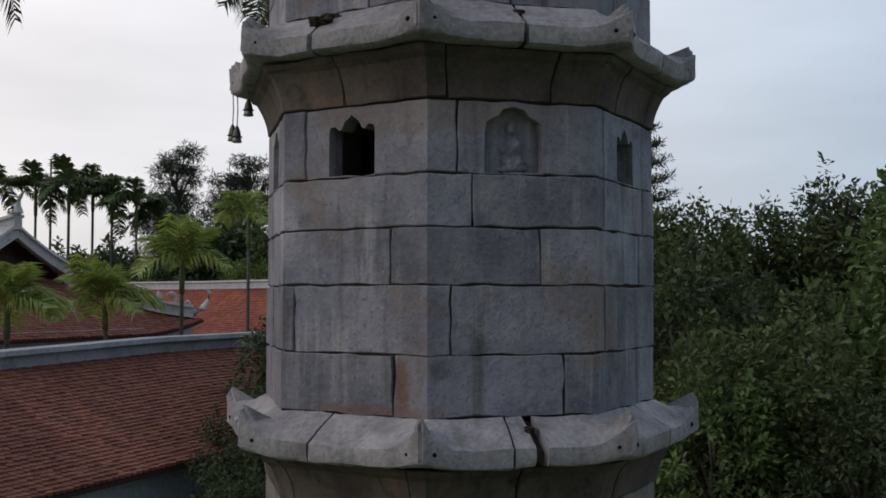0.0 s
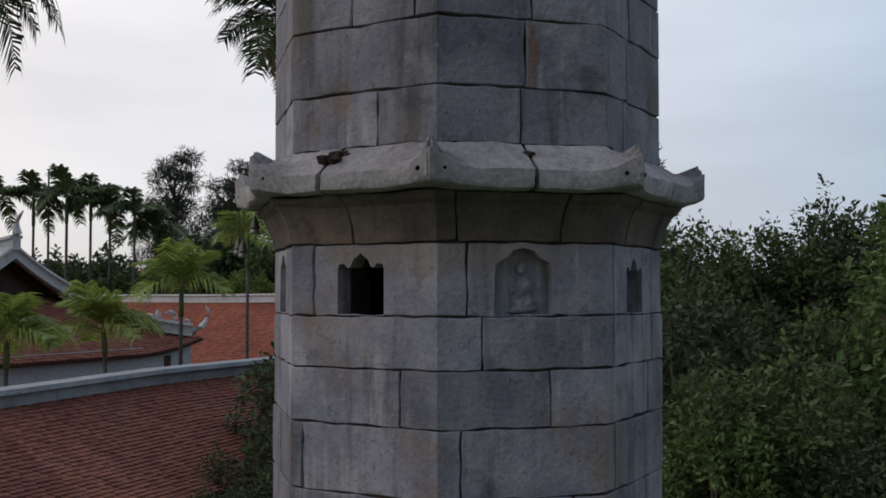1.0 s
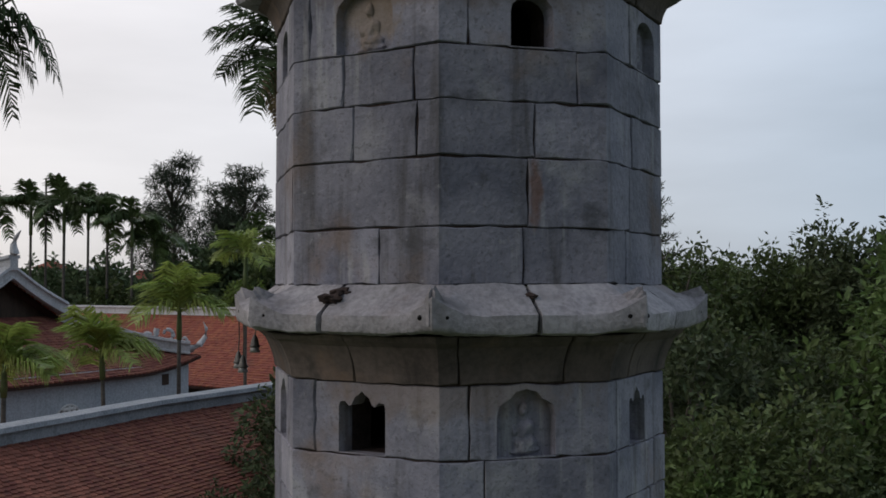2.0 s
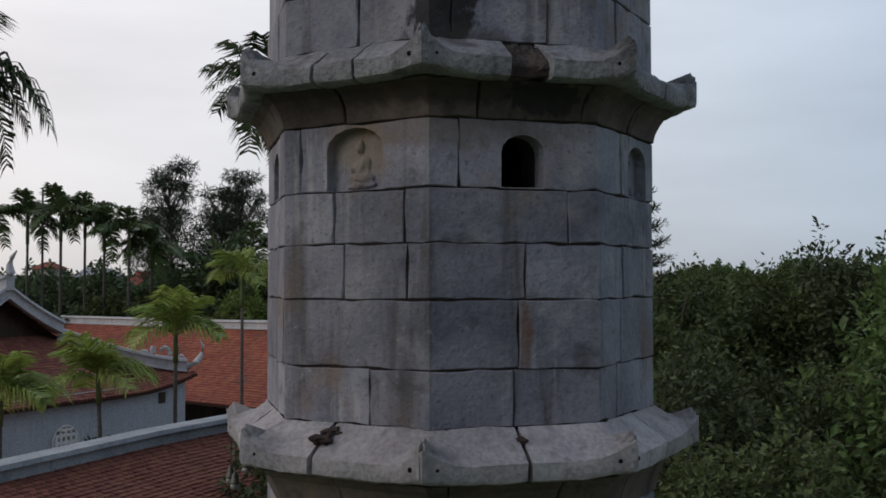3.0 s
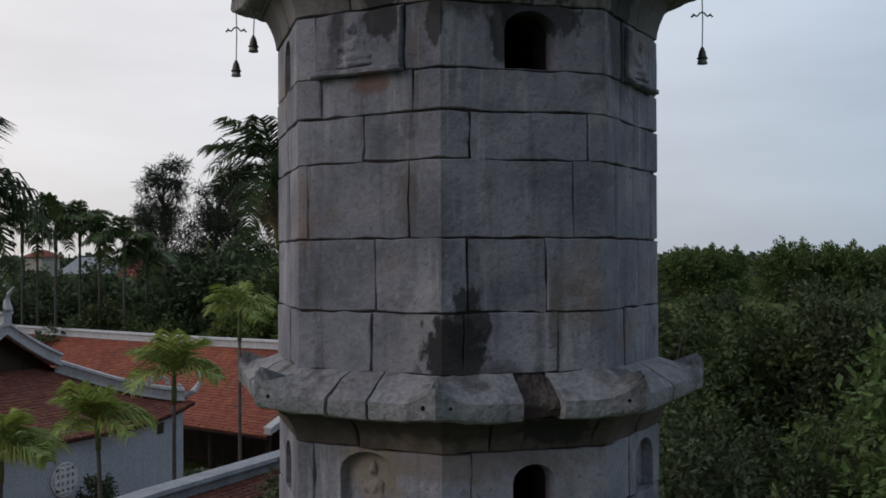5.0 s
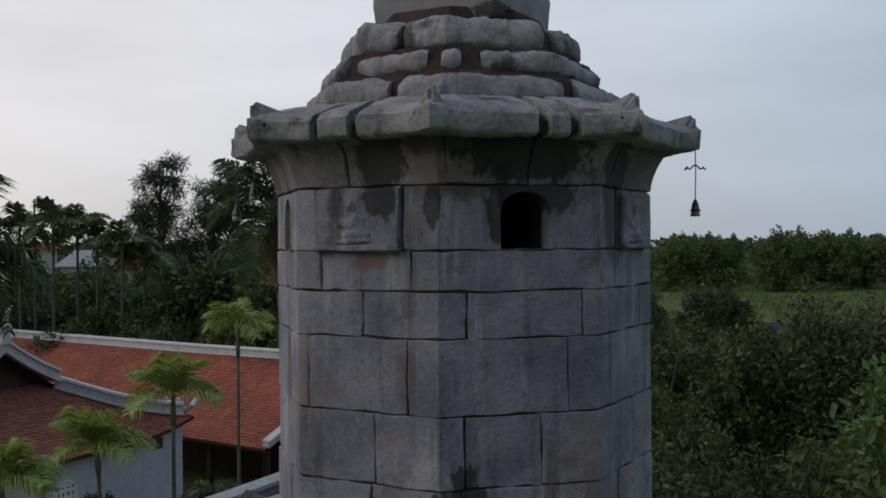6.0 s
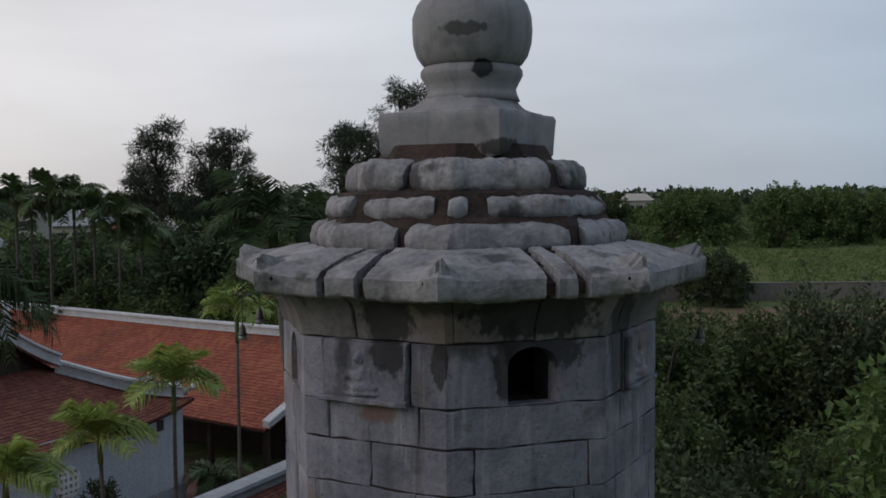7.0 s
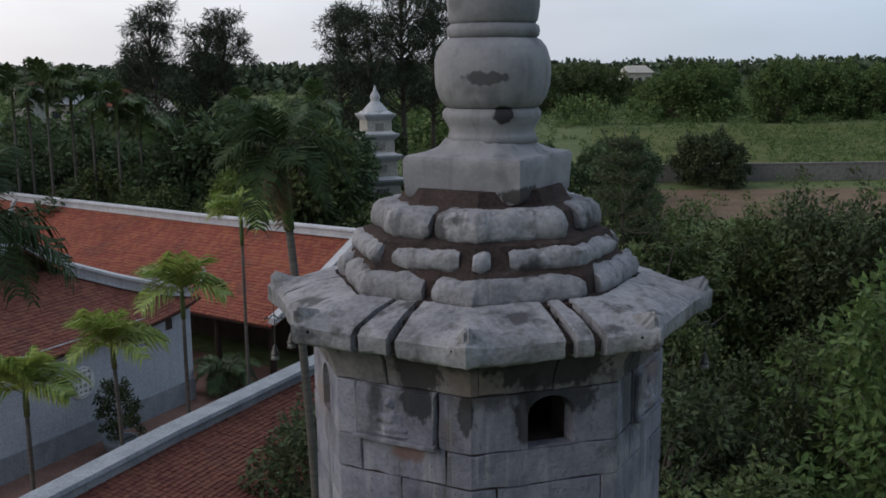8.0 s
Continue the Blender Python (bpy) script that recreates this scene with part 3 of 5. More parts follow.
def eave(zb, joints, wall_z, qo=1.185, lift=0.115, reach=0.035, edge=0.105, qi=0.97, fat=0.0):
    """The ring of eave stones: flat soffit, blunt edge, sloping top with horned corners, some small packing stones."""
    core = [(0.9, zb + 0.02), (qo - 0.05, zb + 0.02), (qo - 0.05, zb + edge - 0.035), (1.08, zb + edge + 0.0), (qi, wall_z - 0.03), (0.9, wall_z - 0.03)]
    ring = part("eave", bm_mesh("eave", swept(0, 8, core, rnd, lift=0.5 * lift), M_mortar), tower, "weathered stone eave ring with upturned corners")
    mat = M_eave_b if fat else M_eave_c if qo > 1.19 else M_eave
    prof = [(1.02, zb), (qo - 0.03, zb), (qo - 0.006, zb + 0.012), (qo, zb + 0.03), (qo + 0.002, zb + edge * 0.92), (qo - 0.008, zb + edge), (qo - 0.03, zb + edge + 0.014 + fat), ((qo + qi) / 2 - 0.01, (zb + edge + wall_z) / 2 + 0.012 + fat), (qi + 0.03, wall_z - 0.008), (qi + 0.02, zb + 0.05)]
    js = sorted(joints)
    while js[-1][1] < js[0][0] + 8 - 1.6:
        a = js[-1][1] + 0.012
        js.append((a, a + rnd.uniform(0.9, 1.15)))
    js.append((js[-1][1] + 0.012, js[0][0] + 8 - 0.012))
    for a, b in js:
        part("eave_stone", crisp(bm_mesh("eave_stone", worn(swept(a, b, prof, rnd, 0.4 * lift if fat else 0.8 * lift, reach, rough=0.004), 0.006 + 0.25 * fat), mat)), ring)
    # a worn horn on each corner, with small black blobs painted as shaded holes
    for k in range(8):
        x, y = rim(k)
        bm = bmesh.new()
        top = zb + edge

        def at(ds, q, z):
            px, py = rim(k + ds)
            return bm.verts.new((px * q, py * q, z))

        fl, fr, pk, bk = at(-0.075, qo - 0.004, top + 0.02), at(0.075, qo - 0.004, top + 0.02), at(0, qo + 0.035, top + lift + (0.06 if fat else 0.045)), at(0, qo - 0.17, top + 0.075)
        ll, lr, lc, dn = at(-0.075, qo + 0.006, zb + 0.03), at(0.075, qo + 0.006, zb + 0.03), at(0, qo + 0.042, zb + 0.035), at(0, qo - 0.15, zb + 0.06)
        for f in ((fl, ll, lc, pk), (pk, lc, lr, fr), (fl, pk, bk), (pk, fr, bk), (fl, bk, dn, ll), (fr, lr, dn, bk), (ll, dn, lc), (lc, dn, lr)):
            bm.faces.new(f)
        bmesh.ops.recalc_face_normals(bm, faces=bm.faces)
        bmesh.ops.bevel(bm, geom=bm.edges[:], offset=0.02, segments=2, affect="EDGES", clamp_overlap=True)
        for v in bm.verts:
            v.co += Vector((noise.noise(v.co * 15), noise.noise(v.co * 15 + Vector((5, 0, 0))), noise.noise(v.co * 15 + Vector((0, 5, 0))))) * 0.008
        horn = part("horn", crisp(bm_mesh("horn", bm, mat)), ring, "worn upturned corner horn")
        for d in (-0.06, 0.06):
            x, y = rim(k + d)
            bm = bmesh.new()
            hr = 0.026 if fat else 0.017
            bmesh.ops.create_icosphere(bm, subdivisions=2, radius=1, matrix=Matrix.LocRotScale((x * (qo + 0.013), y * (qo + 0.013), zb + edge * 0.85), Matrix.Rotation(math.atan2(x, -y), 3, "Z"), (hr, 0.012, hr * 0.85)))
            part("hole", bm_mesh("hole", bm, M_hole_shade), ring)


# first storey, wider, on a stepped plinth
bm = bmesh.new()
for q, z0, z1 in ((1.6, 0.0, 0.28), (1.45, 0.28, 0.55)):
    a = [bm.verts.new((*[c * q for c in rim(k)], z0)) for k in range(8)]
    b = [bm.verts.new((*[c * (q - 0.02) for c in rim(k)], z1)) for k in range(8)]
    for k in range(8):
        bm.faces.new((a[k], a[(k + 1) % 8], b[(k + 1) % 8], b[k]))
    bm.faces.new(b)
    bm.faces.new(a[::-1])
part("plinth", bm_mesh("plinth", bm, M_plinth), tower, "stepped octagonal stone plinth")
storey([0.55, 0.98, 1.40, 1.80, 2.2, 2.55, 2.95, 3.36], [[-1.4, -0.3, 0.7, 1.6], [-0.9, 0.1, 1.1], [-1.4, -0.4, 0.6, 1.7], [-0.8, 0.2, 1.2], [-1.5, -0.3, 0.55, 1.5], [-0.8, 0.25, 1.2], [-1.3, -0.35, 0.4, 1.3]], [], [], M_plinth, 3.60, [-0.9, -0.1, 0.5, 1.2])
eave(3.60, [(-1.62, -0.63), (-0.618, 0.43), (0.445, 0.54), (0.60, 1.60)], 3.83, lift=0.15)

# second storey
storey([3.82, 4.12, 4.46, 4.74, 5.0, 5.36],
       [[-1.45, -0.22, 0.80, 1.75], [-1.55, -0.92, 0.13, 1.13], [-1.2, -0.24, 0.66, 1.72], [-1.6, 0.26, 1.12, 1.79], [-1.25, -0.84, 0.17, 1.13, 2.02]],
       [("lobed", -1, 0.33, 0.65, 0.315), ("lobed", 1, 0.35, 0.63, 0.30), ("lobed", 3, 0.34, 0.66, 0.31), ("lobed", 5, 0.34, 0.66, 0.31)],
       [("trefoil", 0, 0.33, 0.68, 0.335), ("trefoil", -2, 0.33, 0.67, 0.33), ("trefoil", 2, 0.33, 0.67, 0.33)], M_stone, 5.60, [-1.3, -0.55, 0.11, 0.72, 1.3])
eave(5.60, [(-1.55, -0.64), (-0.61, 0.49), (0.515, 1.55)], 5.85)

# third storey
storey([5.84, 6.12, 6.46, 6.735, 7.0, 7.34],
       [[-1.5, -0.39, 0.49, 1.31], [-1.05, 0.52, 1.37], [-1.4, -0.57, -0.14, 0.56, 1.43], [-1.3, -0.64, -0.16, 0.82, 1.88], [-1.25, -0.88, 0.17, 1.40]],
       [("round", 0, 0.42, 0.68, 0.27), ("round", 2, 0.36, 0.64, 0.27), ("round", 4, 0.36, 0.64, 0.27), ("round", -2, 0.36, 0.64, 0.27)],
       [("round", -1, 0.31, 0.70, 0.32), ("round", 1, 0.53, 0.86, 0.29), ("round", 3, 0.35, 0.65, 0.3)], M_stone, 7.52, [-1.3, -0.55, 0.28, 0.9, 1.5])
eave(7.51, [(-1.6, -0.62), (-0.60, -0.38), (-0.365, 0.42), (0.62, 1.55)], 7.735, qo=1.195)

# rough mortar where an eave stone has broken away
gap = [(1.0, 7.53), (1.13, 7.53), (1.15, 7.56), (1.145, 7.60), (1.09, 7.645), (1.03, 7.70), (0.97, 7.74)]
part("mortar_patch", bm_mesh("mortar_patch", swept(0.40, 0.64, gap, rnd, step=0.03, rough=0.016), M_patch), tower, "rough brown mortar filling a broken eave")

# fourth storey
storey([7.72, 8.03, 8.40, 8.79, 9.03, 9.24, 9.57],
       [[-1.35, -0.47, 0.13, 0.70, 1.33], [-1.2, -0.44, 0.15, 0.63, 1.6], [-1.4, -0.93, -0.21, 0.80, 1.87], [-1.3, -0.52, 0.17, 0.90, 1.76], [-1.45, -0.82, -0.18, 1.28], [-1.2, -0.85, -0.24, 1.02, 1.31, 2.0]],
       [("round", 0, 0.38, 0.70, 0.30), ("round", 2, 0.36, 0.66, 0.3), ("round", 4, 0.36, 0.66, 0.3), ("round", -2, 0.4, 0.68, 0.3)],
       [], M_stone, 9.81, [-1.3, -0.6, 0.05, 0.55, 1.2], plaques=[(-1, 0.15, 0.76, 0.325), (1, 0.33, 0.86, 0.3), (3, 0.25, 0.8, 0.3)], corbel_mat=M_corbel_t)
eave(9.80, [(-1.72, -0.68), (-0.63, -0.46), (-0.40, 0.52), (0.585, 0.68), (0.75, 1.68)], 10.05, qo=1.215, lift=0.08, reach=0.05, edge=0.115, qi=0.84, fat=0.012)

# stepped roof of rounded stones in mortar
bm = bmesh.new()
ring = [[bm.verts.new((*[c * q for c in rim(k)], z)) for k in range(8)] for q, z in ((0.93, 9.9), (0.865, 10.02), (0.80, 10.04), (0.785, 10.15), (0.745, 10.2), (0.69, 10.33), (0.60, 10.36), (0.57, 10.49), (0.47, 10.53), (0.43, 10.61))]
for a, b in zip(ring, ring[1:]):
    for k in range(8):
        bm.faces.new((a[k], a[(k + 1) % 8], b[(k + 1) % 8], b[k]))
bm.faces.new(ring[-1])
bm.faces.new(ring[0][::-1])
roofcore = part("roof_core", bm_mesh("roof_core", bm, M_mortar), tower, "exposed red-brown mortar between roof stones")
for q, z0, h, ranges in ((0.85, 10.015, 0.15, [(-2.6, -1.75), (-1.68, -0.45), (-0.35, 0.93), (1.16, 2.15), (2.25, 3.2), (3.3, 4.3), (4.4, 5.3)]),
                         (0.76, 10.195, 0.115, [(-2.4, -0.97), (-0.82, -0.15), (-0.02, 0.15), (0.33, 1.9), (2.0, 3.0), (3.1, 4.2), (4.4, 5.4)]),
                         (0.645, 10.345, 0.165, [(-2.6, -1.6), (-1.52, -0.56), (-0.48, 1.08), (1.45, 2.2), (2.3, 3.2), (3.3, 4.3), (4.5, 5.3)])):
    prof = [(q - 0.17, z0), (q - 0.015, z0), (q, z0 + 0.025), (q + 0.003, z0 + h * 0.5), (q - 0.012, z0 + h * 0.8), (q - 0.045, z0 + h), (q - 0.11, z0 + h * 1.08), (q - 0.19, z0 + h * 1.05)]
    for a, b in ranges:
        part("roof_stone", crisp(bm_mesh("roof_stone", worn(swept(a, b, prof, rnd, step=0.06, rough=0.008, taper=0.22), 0.008), M_eave_b), 55), roofcore)

# pedestal, collar and swelling finial
bm = bmesh.new()
rows = []
PED = radians(15)
for r0, z, sq in ((0.53, 10.545, 1.0), (0.55, 10.57, 1.0), (0.56, 10.68, 1.0), (0.565, 10.775, 1.0), (0.55, 10.80, 1.0), (0.44, 10.815, 0.8), (0.355, 10.85, 0.4), (0.30, 10.895, 0.0)):
    r = []
    for i in range(48):
        f = i / 12
        k, u = math.floor(f), f - math.floor(f)
        a, b = PED + k * math.pi / 2, PED + (k + 1) * math.pi / 2
        # along the side of a square, drawn towards a circle as it nears the collar
        x, y = (1 - u) * math.sin(a) + u * math.sin(b), -(1 - u) * math.cos(a) - u * math.cos(b)
        g = sq + (1 - sq) * 0.92 / math.hypot(x, y)
        e = 0.02 * noise.noise(Vector((x * 5, y * 5, z * 7))) + 0.012 * noise.noise(Vector((x * 16, y * 16, z * 18)))
        sag = (0.03 * noise.noise(Vector((x * 4, y * 4, 3.0))) if z < 10.58 else 0.0)
        r.append(bm.verts.new((x * g * (r0 + 0.5 * e), y * g * (r0 + 0.5 * e), z + 0.3 * e + sag)))
    rows.append(r)
for a, b in zip(rows, rows[1:]):
    for i in range(48):
        bm.faces.new((a[i], a[(i + 1) % 48], b[(i + 1) % 48], b[i]))
bm.faces.new(rows[-1])
bm.faces.new(rows[0][::-1])
part("pedestal", crisp(bm_mesh("pedestal", worn(bm, 0.005), M_finial), 50), tower, "rough square stone pedestal of the finial", pose(0.03, 0, 0))
bm = lathe(bmesh.new(), [(0.29, 10.88), (0.272, 10.92), (0.265, 10.95), (0.285, 10.99), (0.308, 11.03), (0.308, 11.06), (0.29, 11.085), (0.2, 11.09)], 48, 0.012)
part("collar", bm_mesh("collar", bm, M_finial, True), tower, "moulded stone collar with dark mould", pose(0.05, 0, 0))
bm = lathe(bmesh.new(), [(0.27, 11.085), (0.30, 11.10), (0.335, 11.15), (0.356, 11.22), (0.362, 11.30), (0.358, 11.38), (0.335, 11.45), (0.30, 11.495), (0.27, 11.51)], 56, 0.012)
part("finial_ball", bm_mesh("finial_ball", bm, M_finial, True), tower, "swelling weathered stone finial ball", pose(0.055, 0, 0))
bm = lathe(bmesh.new(), [(0.26, 11.505), (0.282, 11.52), (0.288, 11.55), (0.282, 11.58), (0.262, 11.595)], 48, 0.015)
part("finial_ring", bm_mesh("finial_ring", bm, M_finial, True), tower, m=pose(0.06, 0, 0))
bm = lathe(bmesh.new(), [(0.255, 11.59), (0.275, 11.615), (0.285, 11.70), (0.285, 11.80), (0.27, 11.92), (0.23, 12.05), (0.15, 12.18), (0.05, 12.27)], 48, 0.012)
part("finial_bud", bm_mesh("finial_bud", bm, M_finial, True), tower, m=pose(0.06, 0, 0))


for s_, q, z, r in ((-0.62, 1.1, 5.77, 0.055), (-0.59, 1.05, 5.80, 0.05), (0.5, 1.07, 5.785, 0.03), (0.53, 1.08, 3.77, 0.035), (-0.6, 1.06, 7.665, 0.05), (-0.42, 1.0, 9.955, 0.05), (0.62, 0.99, 9.955, 0.05)):
    x, y = rim(s_)
    bm = bmesh.new()
    bmesh.ops.create_icosphere(bm, subdivisions=3, radius=1, matrix=Matrix.LocRotScale((x * q, y * q, z), None, (r, r, r * 0.45)))
    for v in bm.verts:
        v.co += (v.co - Vector((x * q, y * q, z))) * (0.7 * noise.noise(v.co * 22) + 0.5 * noise.noise(v.co * 60))
    part("mortar_lump", bm_mesh("mortar_lump", bm, M_mortar), tower, "dark mossy mortar lump")


# ---- wind chimes under the eaves ----
def wind_chime(k, z, q=1.27, length=0.34, cross=True):
    x, y = rim(k)
    ob = thing("wind_chime", "small dark bronze wind chime hanging from the stone eave", "wind chime", pose(TX + x * q, TY + y * q, z), "wind chimes of the tower")
    part("wire", bm_mesh("wire", tube(bmesh.new(), [(0, 0, 0.02), (0.004, 0, -length * 0.5), (0, 0, -length)], [0.0035] * 3, 5), M_bronze), ob)
    if cross:
        for dz in (-0.15,):
            pts = [(-0.062, 0, dz - 0.008), (-0.05, 0, dz + 0.006), (-0.03, 0, dz - 0.004), (-0.012, 0, dz + 0.016), (0, 0, dz + 0.02), (0.012, 0, dz + 0.016), (0.03, 0, dz - 0.004), (0.05, 0, dz + 0.006), (0.062, 0, dz - 0.008)]
            part("crossbar", bm_mesh("crossbar", tube(bmesh.new(), pts, [0.008, 0.009, 0.005, 0.005, 0.005, 0.005, 0.005, 0.009, 0.008], 5), M_bronze), ob)
    bell = part("bell", bm_mesh("bell", lathe(bmesh.new(), [(0.004, -length + 0.01), (0.01, -length), (0.019, -length - 0.02), (0.025, -length - 0.052), (0.034, -length - 0.06), (0.028, -length - 0.064)], 14), M_bronze, True), ob)
    part("skirt", bm_mesh("skirt", lathe(bmesh.new(), [(0.024, -length - 0.062), (0.026, -length - 0.075), (0.03, -length - 0.092), (0.026, -length - 0.094)], 14), M_tin, True), bell, "pale metal skirt of the bell")
    return ob


for k in (-2, 2, 3, -3):
    wind_chime(k, 9.86, 1.235, 0.34)
wind_chime(-1.86, 9.84, 1.15, 0.2, False)
wind_chime(-2, 5.64, 1.20, 0.20, False)
wind_chime(-1.93, 5.62, 1.18, 0.20, False)
wind_chime(-1.75, 5.60, 1.13, 0.05, False)


# ---- tiled buildings ----
def patch_tiles(P, rows, width, limits, thick=0.022):
    """Overlapping tiles over a sloping surface P(a, b): a metres along the eave, b from eave (0) to ridge (1). Returns vertices and faces tile by tile."""
    tiles = []
    r = random.Random(3)
    for j in range(rows):
        b0, b1 = max(0.0, (j - 0.15) / rows), min(1.0, (j + 1.15) / rows)
        lo, hi = limits((j + 0.5) / rows)
        n = max(1, int((hi - lo) / width))
        for i in range(n):
            a0 = lo + (i + (0.5 if j % 2 else 0.0)) * width
            a1 = a0 + width * 0.94
            if a1 > hi + 0.5 * width:
                continue
            am = (a0 + a1) / 2
            w = thick * r.uniform(0.8, 1.5)
            nose = P(am, b0 - 0.25 / rows)
            pts = [P(a0, b1), P(a1, b1), P(a1, b0), nose, P(a0, b0)]
            top = [Vector(p) + Vector((0, 0, 0.006 if q < 2 else w * (1.5 if q == 3 else 1.3))) for q, p in enumerate(pts)]
            low = [Vector(p) - Vector((0, 0, 0.012)) for p in pts]
            tiles.append((top + low, [(0, 4, 3, 2, 1), (2, 3, 8, 7), (3, 4, 9, 8), (1, 2, 7, 6), (4, 0, 5, 9)]))
    return tiles


def join_tiles(tiles):
    vs, fs = [], []
    for v, f in tiles:
        o = len(vs)
        vs += v
        fs += [tuple(i + o for i in q) for q in f]
    return vs, fs


def sheet(P, limits, nb=10, na=24, drop=0.04):
    vs, fs = [], []
    for j in range(nb + 1):
        lo, hi = limits(j / nb)
        for i in range(na + 1):
            p = P(lo + (hi - lo) * i / na, j / nb)
            vs.append((p[0], p[1], p[2] - drop))
    for j in range(nb):
        for i in range(na):
            o = j * (na + 1) + i
            fs.append((o, o + 1, o + na + 2, o + na + 1))
    n = len(vs)
    vs += [(x, y, z - 0.07) for x, y, z in vs]
    fs += [tuple(q + n for q in f[::-1]) for f in fs]
    for i in range(na):
        fs.append((i + 1, i, n + i, n + i + 1))
    return vs, fs


def strip(pts, width, height, bm=None):
    """A moulded ridge band along pts, with a wider capping."""
    bm = bm or bmesh.new()
    pts = [Vector(p) for p in pts]
    prof = [(-0.5, 0), (-0.5, 0.12), (-0.36, 0.16), (-0.36, 0.74), (-0.55, 0.80), (-0.5, 1.0), (0.5, 1.0), (0.55, 0.80), (0.36, 0.74), (0.36, 0.16), (0.5, 0.12), (0.5, 0)]
    rings = []
    for i, p in enumerate(pts):
        d = pts[min(i + 1, len(pts) - 1)] - pts[max(i - 1, 0)]
        side = Vector((d.y, -d.x, 0)).normalized()
        rings.append([bm.verts.new(p + side * (a * width) + Vector((0, 0, b * height))) for a, b in prof])
    n = len(prof)
    for a, b in zip(rings, rings[1:]):
        for k in range(n):
            bm.faces.new((a[k], a[(k + 1) % n], b[(k + 1) % n], b[k]))
    bm.faces.new(rings[0][::-1])
    bm.faces.new(rings[-1])
    return bm


U_DEG = 62.6
# long low gallery beside the tower
gallery = thing("tiled_gallery", "long low gallery with brown-red fish-scale tiles and grey ridge", "building", pose(-5.93, 21.1, 0, 0, 0, U_DEG))
A_X0, A_X1, A_RIDGE, A_EAVE, A_RUN = -13.5, 6.6, 3.31, 1.76, 3.42


def roof_a(a, b):
    sag = -0.06 * math.sin(math.pi * b)
    return (a, -A_RUN * (1 - b), A_EAVE + (A_RIDGE - A_EAVE) * b + sag + 0.026 * min(0.0, a))


def roof_a_back(a, b):
    x, y, z = roof_a(a, b)
    return (x, -y, z)


lim_a = lambda b: (A_X0, A_X1)
for r in ((A_X0 + 0.4, A_X1 - 0.4, -3.0, -2.78, 0, 1.5), (A_X0 + 0.4, A_X1 - 0.4, 2.78, 3.0, 0, 1.5), (A_X0 + 0.4, A_X0 + 0.62, -2.78, 2.78, 0, 1.5), (A_X1 - 0.62, A_X1 - 0.4, -2.78, 2.78, 0, 1.5)):
    part("wall", bm_mesh("wall", boxes(r), M_wall), gallery)
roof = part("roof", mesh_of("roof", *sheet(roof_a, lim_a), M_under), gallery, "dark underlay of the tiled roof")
part("back_roof", mesh_of("back_roof", *sheet(roof_a_back, lim_a), M_tile), gallery)
bm = bmesh.new()
strip([(A_X0, 0, A_RIDGE - 0.2 + 0.026 * A_X0), (A_X0 / 2, 0, A_RIDGE - 0.2 + 0.013 * A_X0), (0, 0, A_RIDGE - 0.2), (A_X1 / 2, 0, A_RIDGE - 0.2), (A_X1, 0, A_RIDGE - 0.18)], 0.52, 0.44, bm)
part("ridge", bm_mesh("ridge", bm, M_cap), gallery, "grey plastered ridge coping with pale edges")
a_tiles = patch_tiles(roof_a, 34, 0.125, lim_a)
near = [t for t in a_tiles if -4.4 < t[0][0].x < -3.2]
rest = [t for t in a_tiles if not -4.4 < t[0][0].x < -3.2]
rest += near[300:]
near = near[:300]
part("tiles", mesh_of("tiles", *join_tiles(rest), M_tile), roof, "overlapping brown-red clay tiles", kind="stuff")

# hall with a hipped gable roof and white curling ridges
hall = thing("temple_hall", "temple hall with pale wall, red tiled hip-and-gable roof, white curling ridges", "building", pose(-8.3, 33.8, 0, 0, 0, U_DEG))
HB, HE, GY = 3.22, 0.28, 2.9
SL = 0.545


def hall_lift(a, y):
    d = min(math.hypot(a - HE, y + HE), math.hypot(a + 10 + HE, y + HE))
    return 0.42 * max(0.0, 1 - d / 3.0) ** 2


def roof_b(a, b):
    y = -HE + (GY + HE) * b
    return (a, y, HB + SL * (y + HE) - 0.05 * math.sin(math.pi * b) + hall_lift(a, y))


def side_pt(y, b):
    """Right-hand slope: y along the building, b from eave to ridge."""
    x = HE - (5 + HE) * b
    return (x, y, HB + SL * (5 + HE) * b - 0.12 * math.sin(math.pi * b) + hall_lift(x, y))


def side_pt_l(y, b):
    x, yy, z = side_pt(y, b)
    return (-10 - x, yy, z)


lim_b = lambda b: (-10 - HE + (GY + HE) * b, HE - (GY + HE) * b)
lim_s = lambda b: (-HE + (5 + HE) * b if b < 0.61 else GY - 0.35, 14.4)
for r in ((-10, 0, 0, 0.25, 0, 3.4), (-0.25, 0, 0.25, 14, 0, 3.4), (-10, -9.75, 0.25, 14, 0, 3.4), (-9.75, -0.25, 13.75, 14, 0, 3.4)):
    part("wall", bm_mesh("wall", boxes(r), M_wall), hall, "blue-white limewashed wall")
part("dado", bm_mesh("dado", boxes((-10.03, 0.03, -0.04, -0.003, 0, 0.75)), M_cap), hall, "grey rendered wall foot")
for x in (-1.25, -8.9):
    part("vent", bm_mesh("vent", boxes((x, x + 0.3, -0.02, 0.12, 2.75, 3.1)), M_wood), hall)
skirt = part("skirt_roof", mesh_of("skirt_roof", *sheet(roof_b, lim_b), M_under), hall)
part("tiles", mesh_of("tiles", *join_tiles(patch_tiles(roof_b, 25, 0.17, lim_b)), M_tile), skirt, kind="stuff")
